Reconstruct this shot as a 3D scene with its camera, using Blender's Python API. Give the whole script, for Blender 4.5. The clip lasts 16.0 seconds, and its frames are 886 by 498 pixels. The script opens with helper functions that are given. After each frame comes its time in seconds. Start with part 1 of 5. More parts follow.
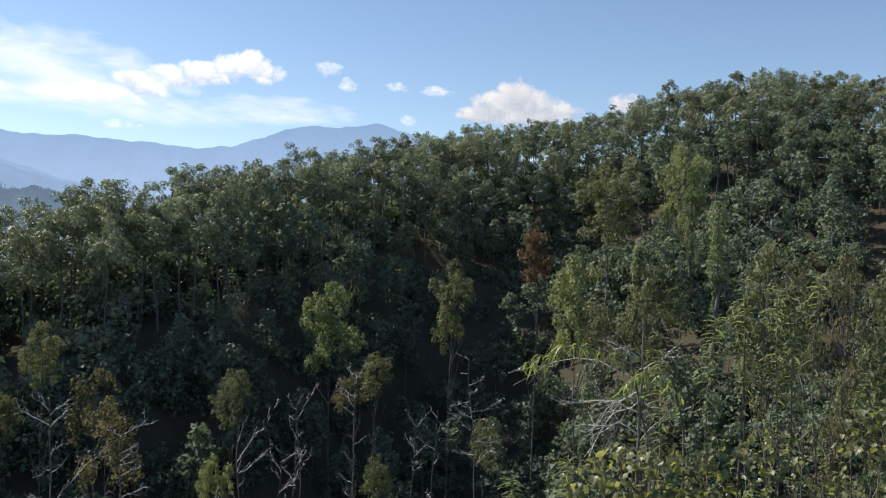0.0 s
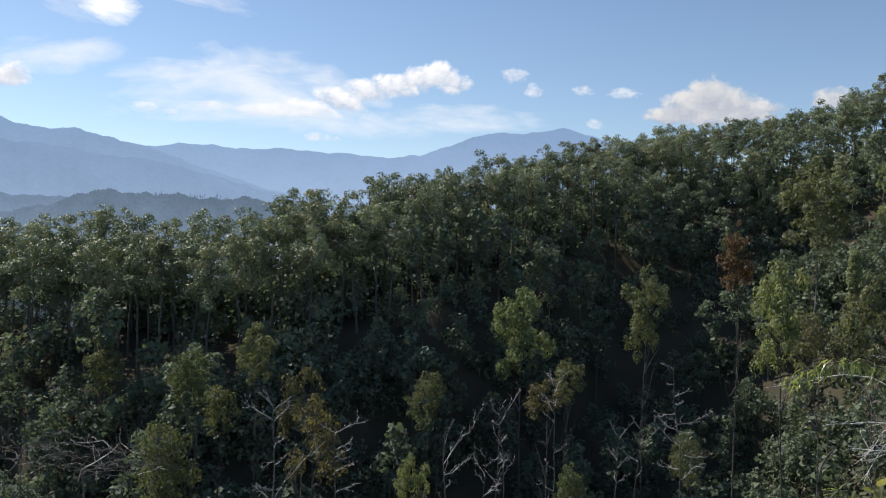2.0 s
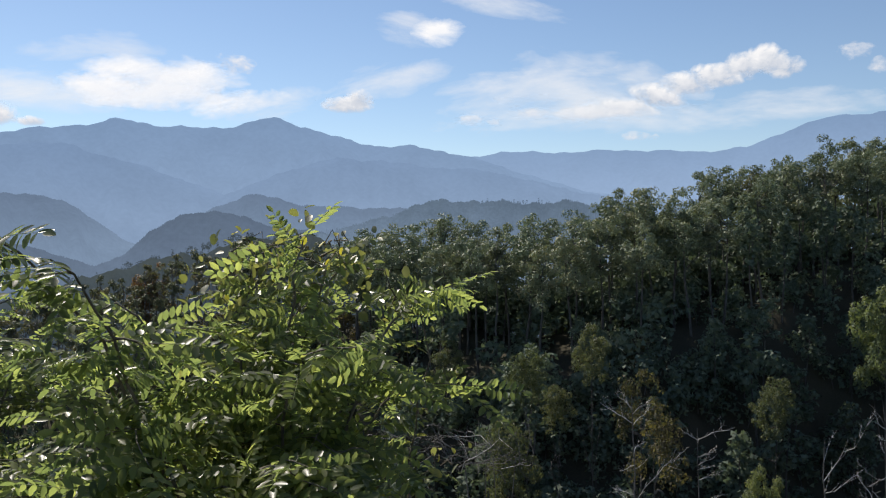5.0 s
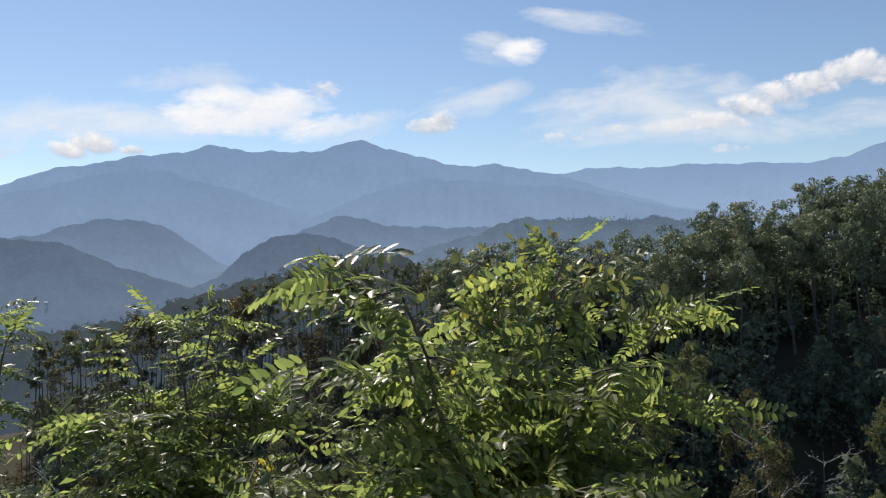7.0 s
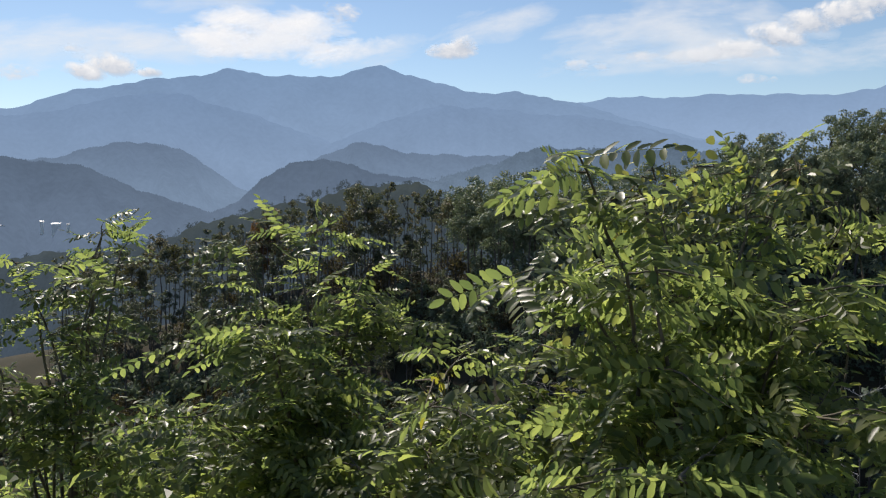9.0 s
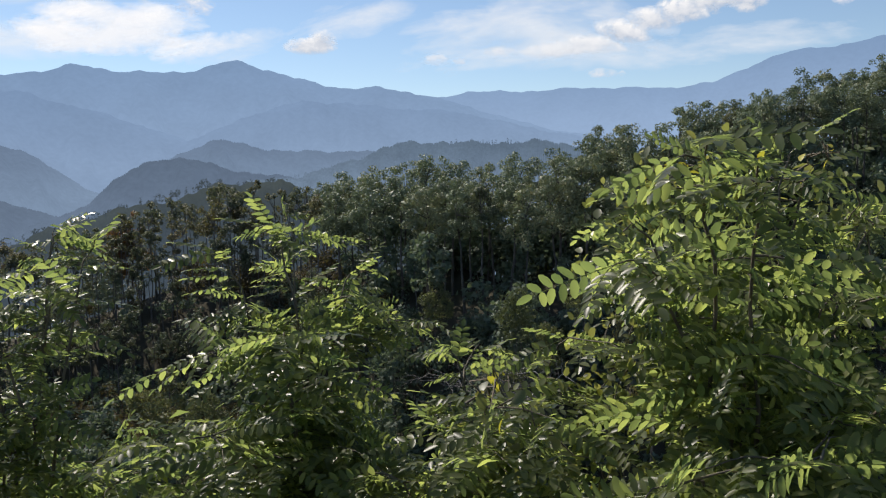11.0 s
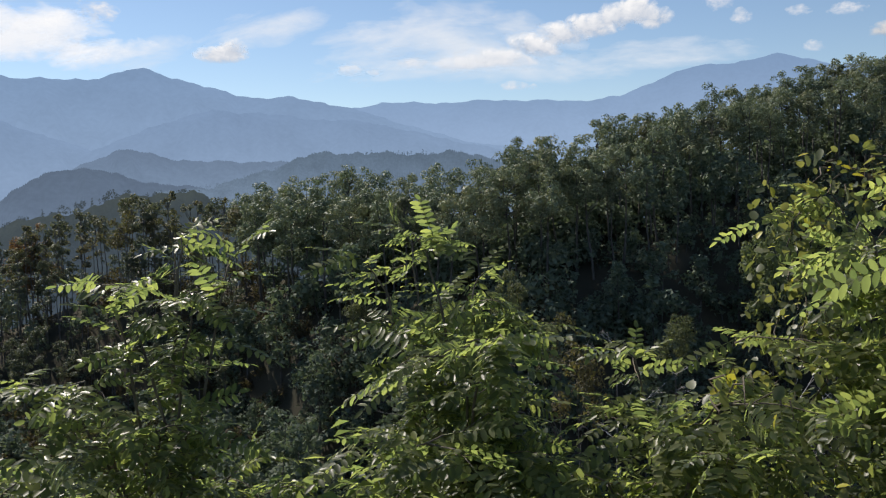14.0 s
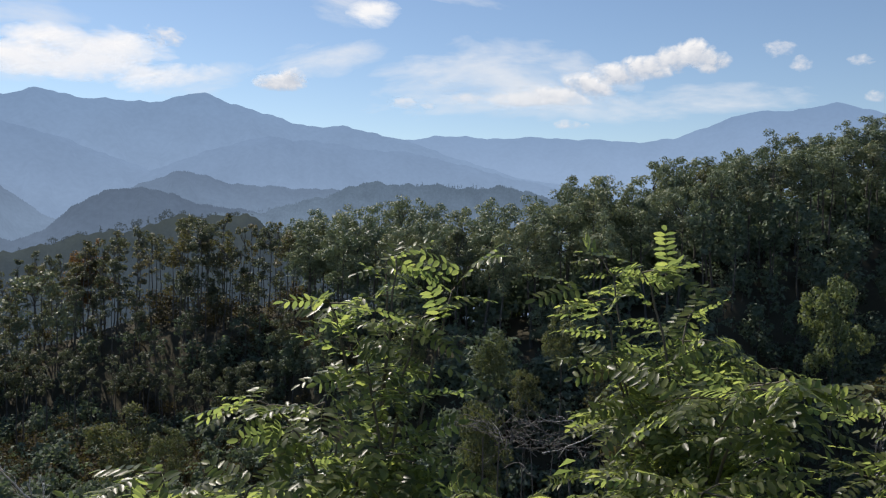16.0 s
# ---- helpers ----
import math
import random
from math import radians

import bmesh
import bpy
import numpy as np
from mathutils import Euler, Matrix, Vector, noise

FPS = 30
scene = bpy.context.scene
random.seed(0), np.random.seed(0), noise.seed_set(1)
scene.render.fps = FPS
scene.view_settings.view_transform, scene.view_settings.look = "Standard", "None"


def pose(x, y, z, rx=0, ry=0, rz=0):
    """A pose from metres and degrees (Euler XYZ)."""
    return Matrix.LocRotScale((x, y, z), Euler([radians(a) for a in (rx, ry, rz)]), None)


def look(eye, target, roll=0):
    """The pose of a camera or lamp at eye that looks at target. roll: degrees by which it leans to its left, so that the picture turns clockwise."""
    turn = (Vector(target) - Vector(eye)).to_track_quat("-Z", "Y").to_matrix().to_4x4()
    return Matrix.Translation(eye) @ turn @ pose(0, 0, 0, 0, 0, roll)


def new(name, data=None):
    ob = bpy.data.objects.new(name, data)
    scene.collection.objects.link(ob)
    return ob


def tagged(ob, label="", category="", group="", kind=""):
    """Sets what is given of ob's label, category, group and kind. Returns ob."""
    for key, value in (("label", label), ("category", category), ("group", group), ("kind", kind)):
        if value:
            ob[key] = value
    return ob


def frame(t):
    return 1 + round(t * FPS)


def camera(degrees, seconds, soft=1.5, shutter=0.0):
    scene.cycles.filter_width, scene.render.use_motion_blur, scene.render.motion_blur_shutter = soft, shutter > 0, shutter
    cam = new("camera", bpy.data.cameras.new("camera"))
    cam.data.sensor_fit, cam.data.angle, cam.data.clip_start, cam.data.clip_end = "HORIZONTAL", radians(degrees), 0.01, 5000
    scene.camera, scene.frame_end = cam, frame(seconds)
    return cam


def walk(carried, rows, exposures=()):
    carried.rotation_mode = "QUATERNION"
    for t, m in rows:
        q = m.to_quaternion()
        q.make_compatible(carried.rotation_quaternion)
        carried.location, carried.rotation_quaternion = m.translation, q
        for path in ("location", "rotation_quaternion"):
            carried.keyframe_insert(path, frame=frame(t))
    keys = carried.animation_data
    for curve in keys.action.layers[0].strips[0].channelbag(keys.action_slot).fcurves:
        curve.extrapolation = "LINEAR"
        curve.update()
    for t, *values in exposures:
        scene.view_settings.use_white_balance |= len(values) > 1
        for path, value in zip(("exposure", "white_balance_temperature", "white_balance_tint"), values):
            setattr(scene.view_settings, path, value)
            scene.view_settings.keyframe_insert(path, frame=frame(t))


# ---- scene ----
cam = camera(56.24, 16.0, soft=1.2)


def held(x, y, z, yaw, pitch, roll):
    """The pose of the hand-held camera: turned left by yaw, tilted up by pitch, leaning by roll."""
    return pose(x, y, z, 0, 0, yaw) @ pose(0, 0, 0, 90 + pitch) @ pose(0, 0, 0, 0, 0, roll)


PATH = [
    (0.0, held(0.000, 0.000, 1.601, 0.00, -0.30, 1.57)),
    (0.5, held(-0.121, 0.161, 1.630, 4.49, -0.50, 1.02)),
    (1.0, held(-0.232, 0.163, 1.625, 5.17, 0.40, 0.97)),
    (1.5, held(-0.378, 0.091, 1.595, 7.76, 0.02, 0.64)),
    (2.0, held(-0.524, 0.133, 1.587, 12.79, -0.25, 1.39)),
    (2.5, held(-0.682, 0.211, 1.598, 17.86, 0.00, 0.95)),
    (3.0, held(-0.817, 0.214, 1.558, 22.08, -0.35, 0.12)),
    (3.5, held(-0.997, 0.233, 1.567, 25.56, 0.28, 0.52)),
    (4.0, held(-1.153, 0.150, 1.561, 28.43, 0.51, 0.52)),
    (4.5, held(-1.288, 0.076, 1.557, 31.74, -0.11, -0.05)),
    (5.0, held(-1.441, 0.041, 1.552, 34.67, -0.34, -0.44)),
    (5.2, held(-1.514, 0.013, 1.551, 35.61, -0.34, -0.39)),
    (7.3, held(-2.018, -0.329, 1.556, 41.06, 0.85, -0.96)),
    (7.5, held(-2.069, -0.336, 1.546, 41.23, 0.19, -0.74)),
    (8.0, held(-2.222, -0.366, 1.532, 41.22, -1.96, -1.16)),
    (8.5, held(-2.345, -0.441, 1.521, 40.68, -3.24, -1.43)),
    (9.0, held(-2.491, -0.493, 1.497, 41.81, -3.89, -0.29)),
    (9.2, held(-2.566, -0.509, 1.497, 42.03, -4.37, 0.09)),
    (11.3, held(-3.105, -0.754, 1.499, 31.29, -4.05, -2.12)),
    (11.5, held(-3.179, -0.754, 1.499, 30.65, -3.77, -2.25)),
    (12.0, held(-3.323, -0.811, 1.494, 28.28, -3.23, -1.85)),
    (12.5, held(-3.434, -0.968, 1.500, 25.44, -3.35, -2.17)),
    (13.0, held(-3.583, -1.047, 1.488, 25.65, -3.62, -3.06)),
    (13.5, held(-3.744, -1.150, 1.496, 27.01, -3.79, -3.16)),
    (14.0, held(-3.874, -1.214, 1.496, 26.72, -3.82, -1.80)),
    (14.5, held(-4.039, -1.244, 1.496, 26.72, -3.09, -1.48)),
    (15.0, held(-4.227, -1.331, 1.484, 28.04, -1.59, -0.32)),
    (15.5, held(-4.404, -1.383, 1.475, 28.89, -1.16, 1.14)),
    (16.0, held(-4.578, -1.431, 1.473, 29.85, -1.46, 0.94)),
]
walk(cam, PATH, [(t, stops, 6520, 11.5) for t, stops in ((0.0, 0.52), (1.0, 0.48), (1.5, 0.34), (2.0, 0.3), (2.5, 0.12), (3.0, 0.02), (3.5, 0.22), (4.0, 0.04), (4.5, 0.08), (5.0, 0.1), (7.5, 0.06), (8.5, 0.04), (11.5, 0.12), (13.0, 0.06), (14.0, 0.1), (14.5, 0.24), (15.0, 0.06), (15.5, -0.04), (16.0, 0.06))])

# ---- world, sun ----
SUN_AZ, SUN_EL = 68.0, 43.0      # degrees left of +y, and above the horizon
world = bpy.data.worlds.new("sky")
scene.world = world
world.use_nodes = True
wn, wl = world.node_tree.nodes, world.node_tree.links
sky = wn.new("ShaderNodeTexSky")
sky.sky_type = "NISHITA"
sky.sun_disc = False
sky.sun_elevation = radians(SUN_EL)
sky.sun_rotation = radians(-SUN_AZ)
sky.altitude = 500
sky.air_density = 1.0
sky.dust_density = 0.15
sky.ozone_density = 2.0
wn["Background"].inputs["Strength"].default_value = 0.1
wl.new(sky.outputs["Color"], wn["Background"].inputs["Color"])

sun = new("sun", bpy.data.lights.new("sun", "SUN"))
sun.data.energy = 4.7
sun.data.angle = radians(0.5)
sun.data.color = (1.0, 0.93, 0.82)
sun_way = Vector((-math.sin(radians(SUN_AZ)) * math.cos(radians(SUN_EL)), math.cos(radians(SUN_AZ)) * math.cos(radians(SUN_EL)), math.sin(radians(SUN_EL))))
sun.matrix_world = look(sun_way * 50, (0, 0, 0))

# ---- small tools ----


def unit(v):
    return v / np.maximum(np.linalg.norm(v, axis=-1, keepdims=True), 1e-9)


def mesh_of(name, pieces, mat, smooth=False):
    """One mesh from pieces of (corners, faces), the faces all with three or all with four corners."""
    corners, faces, n = [], [], 0
    for v, f in pieces:
        corners.append(np.asarray(v, float).reshape(-1, 3))
        faces.append(np.asarray(f, int).reshape(-1, np.shape(f)[-1]) + n)
        n += len(corners[-1])
    v, f = np.concatenate(corners), np.concatenate(faces)
    me = bpy.data.meshes.new(name)
    me.vertices.add(len(v))
    me.vertices.foreach_set("co", v.astype(np.float32).ravel())
    me.loops.add(f.size)
    me.loops.foreach_set("vertex_index", f.astype(np.int32).ravel())
    me.polygons.add(len(f))
    me.polygons.foreach_set("loop_start", np.arange(0, f.size, f.shape[1], dtype=np.int32))
    me.polygons.foreach_set("use_smooth", np.full(len(f), smooth))
    me.update(calc_edges=True)
    me.materials.append(mat)
    return me


def part(name, me, parent, label=""):
    ob = new(name, me)
    ob.parent = parent
    if label:
        ob["label"] = label
    return ob


def thing(name, m, label, category, group="", kind=""):
    ob = new(name)
    ob.empty_display_size = 0.2
    ob.matrix_basis = m
    return tagged(ob, label, category, group, kind)


def tube(points, radii, sides=6):
    """A tapered tube along points, closed at its tip by its small radius."""
    p, r = np.asarray(points, float), np.asarray(radii, float)
    way = unit(np.gradient(p, axis=0))
    side = unit(np.cross(way, np.where(np.abs(way[:, 2:]) > 0.9, [[1.0, 0.1, 0]], [[0.1, 0, 1.0]])))
    over = np.cross(way, side)
    a = np.arange(sides) * 2 * np.pi / sides
    ring = side[:, None] * np.cos(a)[None, :, None] + over[:, None] * np.sin(a)[None, :, None]
    v = (p[:, None] + ring * r[:, None, None]).reshape(-1, 3)
    k, j = np.meshgrid(np.arange(len(p) - 1), np.arange(sides), indexing="ij")
    nxt = (j + 1) % sides
    f = np.stack([k * sides + j, k * sides + nxt, (k + 1) * sides + nxt, (k + 1) * sides + j], -1).reshape(-1, 4)
    return v, f


def bent(a, b, rng, wobble, n=6, sag=0.0):
    """Points of a crooked line from a to b."""
    a, b = np.asarray(a, float), np.asarray(b, float)
    t = np.linspace(0, 1, n)[:, None]
    d = np.linalg.norm(b - a)
    way = rng.normal(0, wobble * d * 1.5, (n + 2, 3))
    p = a + (b - a) * t + (way[:-2] * 0.3 + way[1:-1] * 0.4 + way[2:] * 0.3) * np.sin(np.pi * t) ** 0.6
    p[:, 2] += sag * d * np.sin(np.pi * t[:, 0])
    return p


def sprigs(c, normal, size, rng, slim=0.6, fold=0.15):
    """Folded four-cornered leaf sprigs round the points c."""
    n = len(c)
    normal = unit(normal)
    t = unit(np.cross(normal, rng.normal(size=(n, 3))))
    b = np.cross(normal, t)
    s = (np.asarray(size) * np.ones(n))[:, None]
    lift = normal * s * fold
    v = np.stack([c - t * s * 0.5, c + b * s * slim * 0.5 + lift, c + t * s * 0.5, c - b * s * slim * 0.5 + lift], 1)
    return v.reshape(-1, 3), np.arange(4 * n).reshape(-1, 4)


def leaf_tips(c, normal, size, rng):
    """Small three-cornered leaf sprigs round the points c, for crowns seen from afar."""
    n = len(c)
    normal = unit(normal)
    t = unit(np.cross(normal, rng.normal(size=(n, 3))))
    b = np.cross(normal, t)
    s = (np.asarray(size) * np.ones(n))[:, None]
    v = np.stack([c - t * s * 0.45, c + t * s * 0.4 + b * s * 0.5, c + t * s * 0.4 - b * s * 0.5 * rng.uniform(0.5, 1.1, (n, 1))], 1)
    return v.reshape(-1, 3), np.arange(3 * n).reshape(-1, 3)


# ---- materials ----
def material(name):
    m = bpy.data.materials.new(name)
    m.use_nodes = True
    return m, m.node_tree.nodes, m.node_tree.links, m.node_tree.nodes["Principled BSDF"]


def ramp(nodes, stops):
    node = nodes.new("ShaderNodeValToRGB")
    e = node.color_ramp.elements
    while len(e) < len(stops):
        e.new(0.5)
    for k, (p, c) in enumerate(stops):
        e[k].position, e[k].color = p, (*c, 1)
    return node


def maths(nodes, links, op, a, b=None, clamp=False):
    node = nodes.new("ShaderNodeMath")
    node.operation, node.use_clamp = op, clamp
    for k, v in enumerate((a, b)):
        if v is None:
            continue
        if isinstance(v, (int, float)):
            node.inputs[k].default_value = v
        else:
            links.new(v, node.inputs[k])
    return node.outputs[0]


def leaf_material(name, stops, through_light=0.35, rough=0.45, island=0.6, glow=(1.6, 1.7, 0.7), spec=0.5):
    """Leaves: the hue varies from plant to plant and from leaf to leaf; light shines through."""
    m, n, l, b = material(name)
    info, geo = n.new("ShaderNodeObjectInfo"), n.new("ShaderNodeNewGeometry")
    mix = maths(n, l, "ADD", maths(n, l, "MULTIPLY", info.outputs["Random"], 1 - island), maths(n, l, "MULTIPLY", geo.outputs["Random Per Island"], island))
    col = ramp(n, stops)
    l.new(mix, col.inputs[0])
    spot = n.new("ShaderNodeTexNoise")
    spot.inputs["Scale"].default_value = 0.9
    spot.inputs["Detail"].default_value = 4
    coord = n.new("ShaderNodeTexCoord")
    l.new(coord.outputs["Object"], spot.inputs["Vector"])
    hsv = n.new("ShaderNodeHueSaturation")
    l.new(col.outputs[0], hsv.inputs["Color"])
    l.new(maths(n, l, "ADD", maths(n, l, "MULTIPLY", spot.outputs[0], 0.9), 0.55), hsv.inputs["Value"])
    l.new(hsv.outputs[0], b.inputs["Base Color"])
    b.inputs["Roughness"].default_value = rough
    b.inputs["Specular IOR Level"].default_value = spec
    tr, mixer = n.new("ShaderNodeBsdfTranslucent"), n.new("ShaderNodeMixShader")
    tint = n.new("ShaderNodeMix")
    tint.data_type, tint.blend_type = "RGBA", "MULTIPLY"
    tint.inputs[0].default_value = 1
    l.new(hsv.outputs[0], tint.inputs[6])
    tint.inputs[7].default_value = (*glow, 1)
    l.new(tint.outputs[2], tr.inputs["Color"])
    mixer.inputs[0].default_value = through_light
    l.new(b.outputs[0], mixer.inputs[1])
    l.new(tr.outputs[0], mixer.inputs[2])
    l.new(mixer.outputs[0], n["Material Output"].inputs["Surface"])
    return m


def bark_material(name, dark, light, scale=6.0, rough=0.85):
    m, n, l, b = material(name)
    coord, tex, col = n.new("ShaderNodeTexCoord"), n.new("ShaderNodeTexNoise"), ramp(n, [(0.3, dark), (0.7, light)])
    mapping = n.new("ShaderNodeMapping")
    mapping.inputs["Scale"].default_value = (1, 1, 0.25)
    l.new(coord.outputs["Object"], mapping.inputs[0])
    l.new(mapping.outputs[0], tex.inputs["Vector"])
    tex.inputs["Scale"].default_value, tex.inputs["Detail"].default_value = scale, 6
    l.new(tex.outputs[0], col.inputs[0])
    l.new(col.outputs[0], b.inputs["Base Color"])
    bump = n.new("ShaderNodeBump")
    bump.inputs["Strength"].default_value = 0.5
    l.new(tex.outputs[0], bump.inputs["Height"])
    l.new(bump.outputs[0], b.inputs["Normal"])
    b.inputs["Roughness"].default_value = rough
    return m


M_GREEN = leaf_material("oak_leaves", [(0.0, (0.118, 0.152, 0.106)), (0.4, (0.180, 0.216, 0.142)), (0.75, (0.236, 0.260, 0.158)), (1.0, (0.306, 0.276, 0.160))], 0.15, 0.55, 0.55, (1.5, 1.55, 0.95), 0.22)
# Darker, rougher copy of oak_leaves for shaded slopes; its blue stands in for haze.
M_SHADE = leaf_material("shaded_leaves", [(0.0, (0.096, 0.128, 0.100)), (0.45, (0.138, 0.174, 0.124)), (0.8, (0.174, 0.198, 0.130)), (1.0, (0.228, 0.202, 0.130))], 0.25, 0.7, 0.5, (1.3, 1.4, 0.9), 0.25)
M_DULL = leaf_material("dull_leaves", [(0.0, (0.092, 0.110, 0.080)), (0.55, (0.132, 0.143, 0.090)), (0.85, (0.172, 0.153, 0.090)), (1.0, (0.215, 0.145, 0.082))], 0.34, 0.6, 0.35, (1.3, 1.3, 0.8), 0.4)
M_OLIVE = leaf_material("olive_leaves", [(0.0, (0.091, 0.114, 0.066)), (0.6, (0.126, 0.143, 0.079)), (1.0, (0.164, 0.157, 0.082))], 0.34, 0.6, 0.6, (1.55, 1.55, 0.8), 0.3)
M_NEAROLIVE = leaf_material("young_olive_leaves", [(0.0, (0.067, 0.086, 0.055)), (0.6, (0.092, 0.108, 0.066)), (1.0, (0.120, 0.119, 0.068))], 0.38, 0.6, spec=0.4)
M_BROWN = leaf_material("withering_leaves", [(0.0, (0.080, 0.083, 0.056)), (0.6, (0.112, 0.101, 0.064)), (1.0, (0.140, 0.112, 0.066))], 0.35, 0.65, spec=0.3)
M_SCRUB = leaf_material("dry_scrub_leaves", [(0.0, (0.063, 0.061, 0.043)), (0.6, (0.090, 0.072, 0.052)), (1.0, (0.128, 0.087, 0.058))], 0.33, 0.75, spec=0.15)
M_ORANGE = leaf_material("autumn_leaves", [(0.0, (0.085, 0.078, 0.055)), (0.5, (0.136, 0.085, 0.061)), (1.0, (0.157, 0.076, 0.055))], 0.38, 0.6, spec=0.3)
M_VIVID = leaf_material("fresh_leaves", [(0.0, (0.137, 0.173, 0.097)), (0.6, (0.188, 0.220, 0.112)), (1.0, (0.238, 0.252, 0.128))], 0.36, 0.55, 0.6, (1.55, 1.55, 0.8), 0.3)
M_LOCUST = leaf_material("locust_leaves", [(0.0, (0.046, 0.060, 0.033)), (0.45, (0.106, 0.121, 0.062)), (0.85, (0.172, 0.180, 0.082)), (0.985, (0.205, 0.206, 0.086)), (1.0, (0.360, 0.300, 0.066))], 0.52, 0.34, 0.8, (3.4, 3.75, 2.05), 0.2)
M_YELLOW = leaf_material("yellowed_leaves", [(0.0, (0.4, 0.42, 0.07)), (1.0, (0.62, 0.52, 0.07))], 0.45, 0.4, 0.6, (1.2, 1.2, 0.8))
M_LANCE = leaf_material("narrow_leaves", [(0.0, (0.090, 0.118, 0.066)), (0.7, (0.140, 0.166, 0.088)), (1.0, (0.190, 0.200, 0.104))], 0.4, 0.3, 0.7, (3.3, 3.3, 1.3), 0.6)
M_VINE = leaf_material("vine_leaves", [(0.0, (0.052, 0.068, 0.036)), (0.4, (0.110, 0.128, 0.066)), (0.8, (0.230, 0.232, 0.132)), (0.94, (0.280, 0.262, 0.150)), (1.0, (0.300, 0.170, 0.080))], 0.46, 0.42, 0.6, (2.0, 1.95, 0.8))
M_BARK = bark_material("grey_brown_bark", (0.06, 0.053, 0.047), (0.15, 0.137, 0.122), 5)
M_PALEBARK = bark_material("pale_grey_bark", (0.07, 0.063, 0.056), (0.19, 0.175, 0.16), 4)
M_DEAD = bark_material("bleached_dead_wood", (0.38, 0.36, 0.33), (0.72, 0.69, 0.65), 4)
M_DEADGREY = bark_material("weathered_dead_bark", (0.06, 0.055, 0.05), (0.17, 0.16, 0.145), 4)
M_TWIG = bark_material("twig_bark", (0.08, 0.065, 0.045), (0.18, 0.15, 0.11), 30)


def soil_material():
    m, n, l, b = material("forest_floor")
    coord, a, c = n.new("ShaderNodeTexCoord"), n.new("ShaderNodeTexNoise"), n.new("ShaderNodeTexNoise")
    for tex, scale in ((a, 0.15), (c, 6.0)):
        l.new(coord.outputs["Object"], tex.inputs["Vector"])
        tex.inputs["Scale"].default_value, tex.inputs["Detail"].default_value = scale, 8
    col = ramp(n, [(0.3, (0.044, 0.046, 0.031)), (0.5, (0.068, 0.062, 0.044)), (0.7, (0.096, 0.079, 0.057))])
    l.new(maths(n, l, "ADD", maths(n, l, "MULTIPLY", a.outputs[0], 0.5), maths(n, l, "MULTIPLY", c.outputs[0], 0.5)), col.inputs[0])
    l.new(col.outputs[0], b.inputs["Base Color"])
    b.inputs["Roughness"].default_value = 0.95
    b.inputs["Specular IOR Level"].default_value = 0.05
    bump = n.new("ShaderNodeBump")
    l.new(c.outputs[0], bump.inputs["Height"])
    l.new(bump.outputs[0], b.inputs["Normal"])
    return m


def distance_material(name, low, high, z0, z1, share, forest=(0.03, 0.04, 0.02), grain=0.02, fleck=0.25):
    """Wooded slopes far away, a plain backdrop: dim forest mixed with a blue glow painted in for haze, paler downhill.
    """
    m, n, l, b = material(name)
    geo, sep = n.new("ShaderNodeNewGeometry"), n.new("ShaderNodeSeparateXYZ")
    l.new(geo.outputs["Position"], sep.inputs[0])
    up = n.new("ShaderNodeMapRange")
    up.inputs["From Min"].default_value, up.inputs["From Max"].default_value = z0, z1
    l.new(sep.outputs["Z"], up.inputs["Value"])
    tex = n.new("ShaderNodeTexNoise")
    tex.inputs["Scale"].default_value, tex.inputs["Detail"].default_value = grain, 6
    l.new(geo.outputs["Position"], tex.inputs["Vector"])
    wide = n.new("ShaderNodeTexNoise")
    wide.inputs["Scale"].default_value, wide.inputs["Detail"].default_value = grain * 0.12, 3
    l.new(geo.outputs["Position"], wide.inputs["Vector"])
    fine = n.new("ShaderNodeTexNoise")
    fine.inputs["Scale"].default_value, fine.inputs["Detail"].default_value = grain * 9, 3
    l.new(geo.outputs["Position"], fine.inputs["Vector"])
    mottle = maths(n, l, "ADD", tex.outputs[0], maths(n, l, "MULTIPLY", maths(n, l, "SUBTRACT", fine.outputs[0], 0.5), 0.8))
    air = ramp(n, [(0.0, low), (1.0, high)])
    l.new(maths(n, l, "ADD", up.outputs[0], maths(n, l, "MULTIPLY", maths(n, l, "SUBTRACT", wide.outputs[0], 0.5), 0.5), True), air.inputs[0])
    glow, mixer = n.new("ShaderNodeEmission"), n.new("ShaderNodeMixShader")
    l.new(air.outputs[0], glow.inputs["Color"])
    # Mottled strength: wood texture together with painted shading of the folds.
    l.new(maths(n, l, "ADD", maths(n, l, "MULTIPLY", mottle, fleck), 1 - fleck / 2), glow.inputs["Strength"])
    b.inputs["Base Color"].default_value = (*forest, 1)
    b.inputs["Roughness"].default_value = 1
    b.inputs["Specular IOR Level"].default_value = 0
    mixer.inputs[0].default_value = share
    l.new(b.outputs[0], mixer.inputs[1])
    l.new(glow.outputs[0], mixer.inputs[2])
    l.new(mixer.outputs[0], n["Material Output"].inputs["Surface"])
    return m


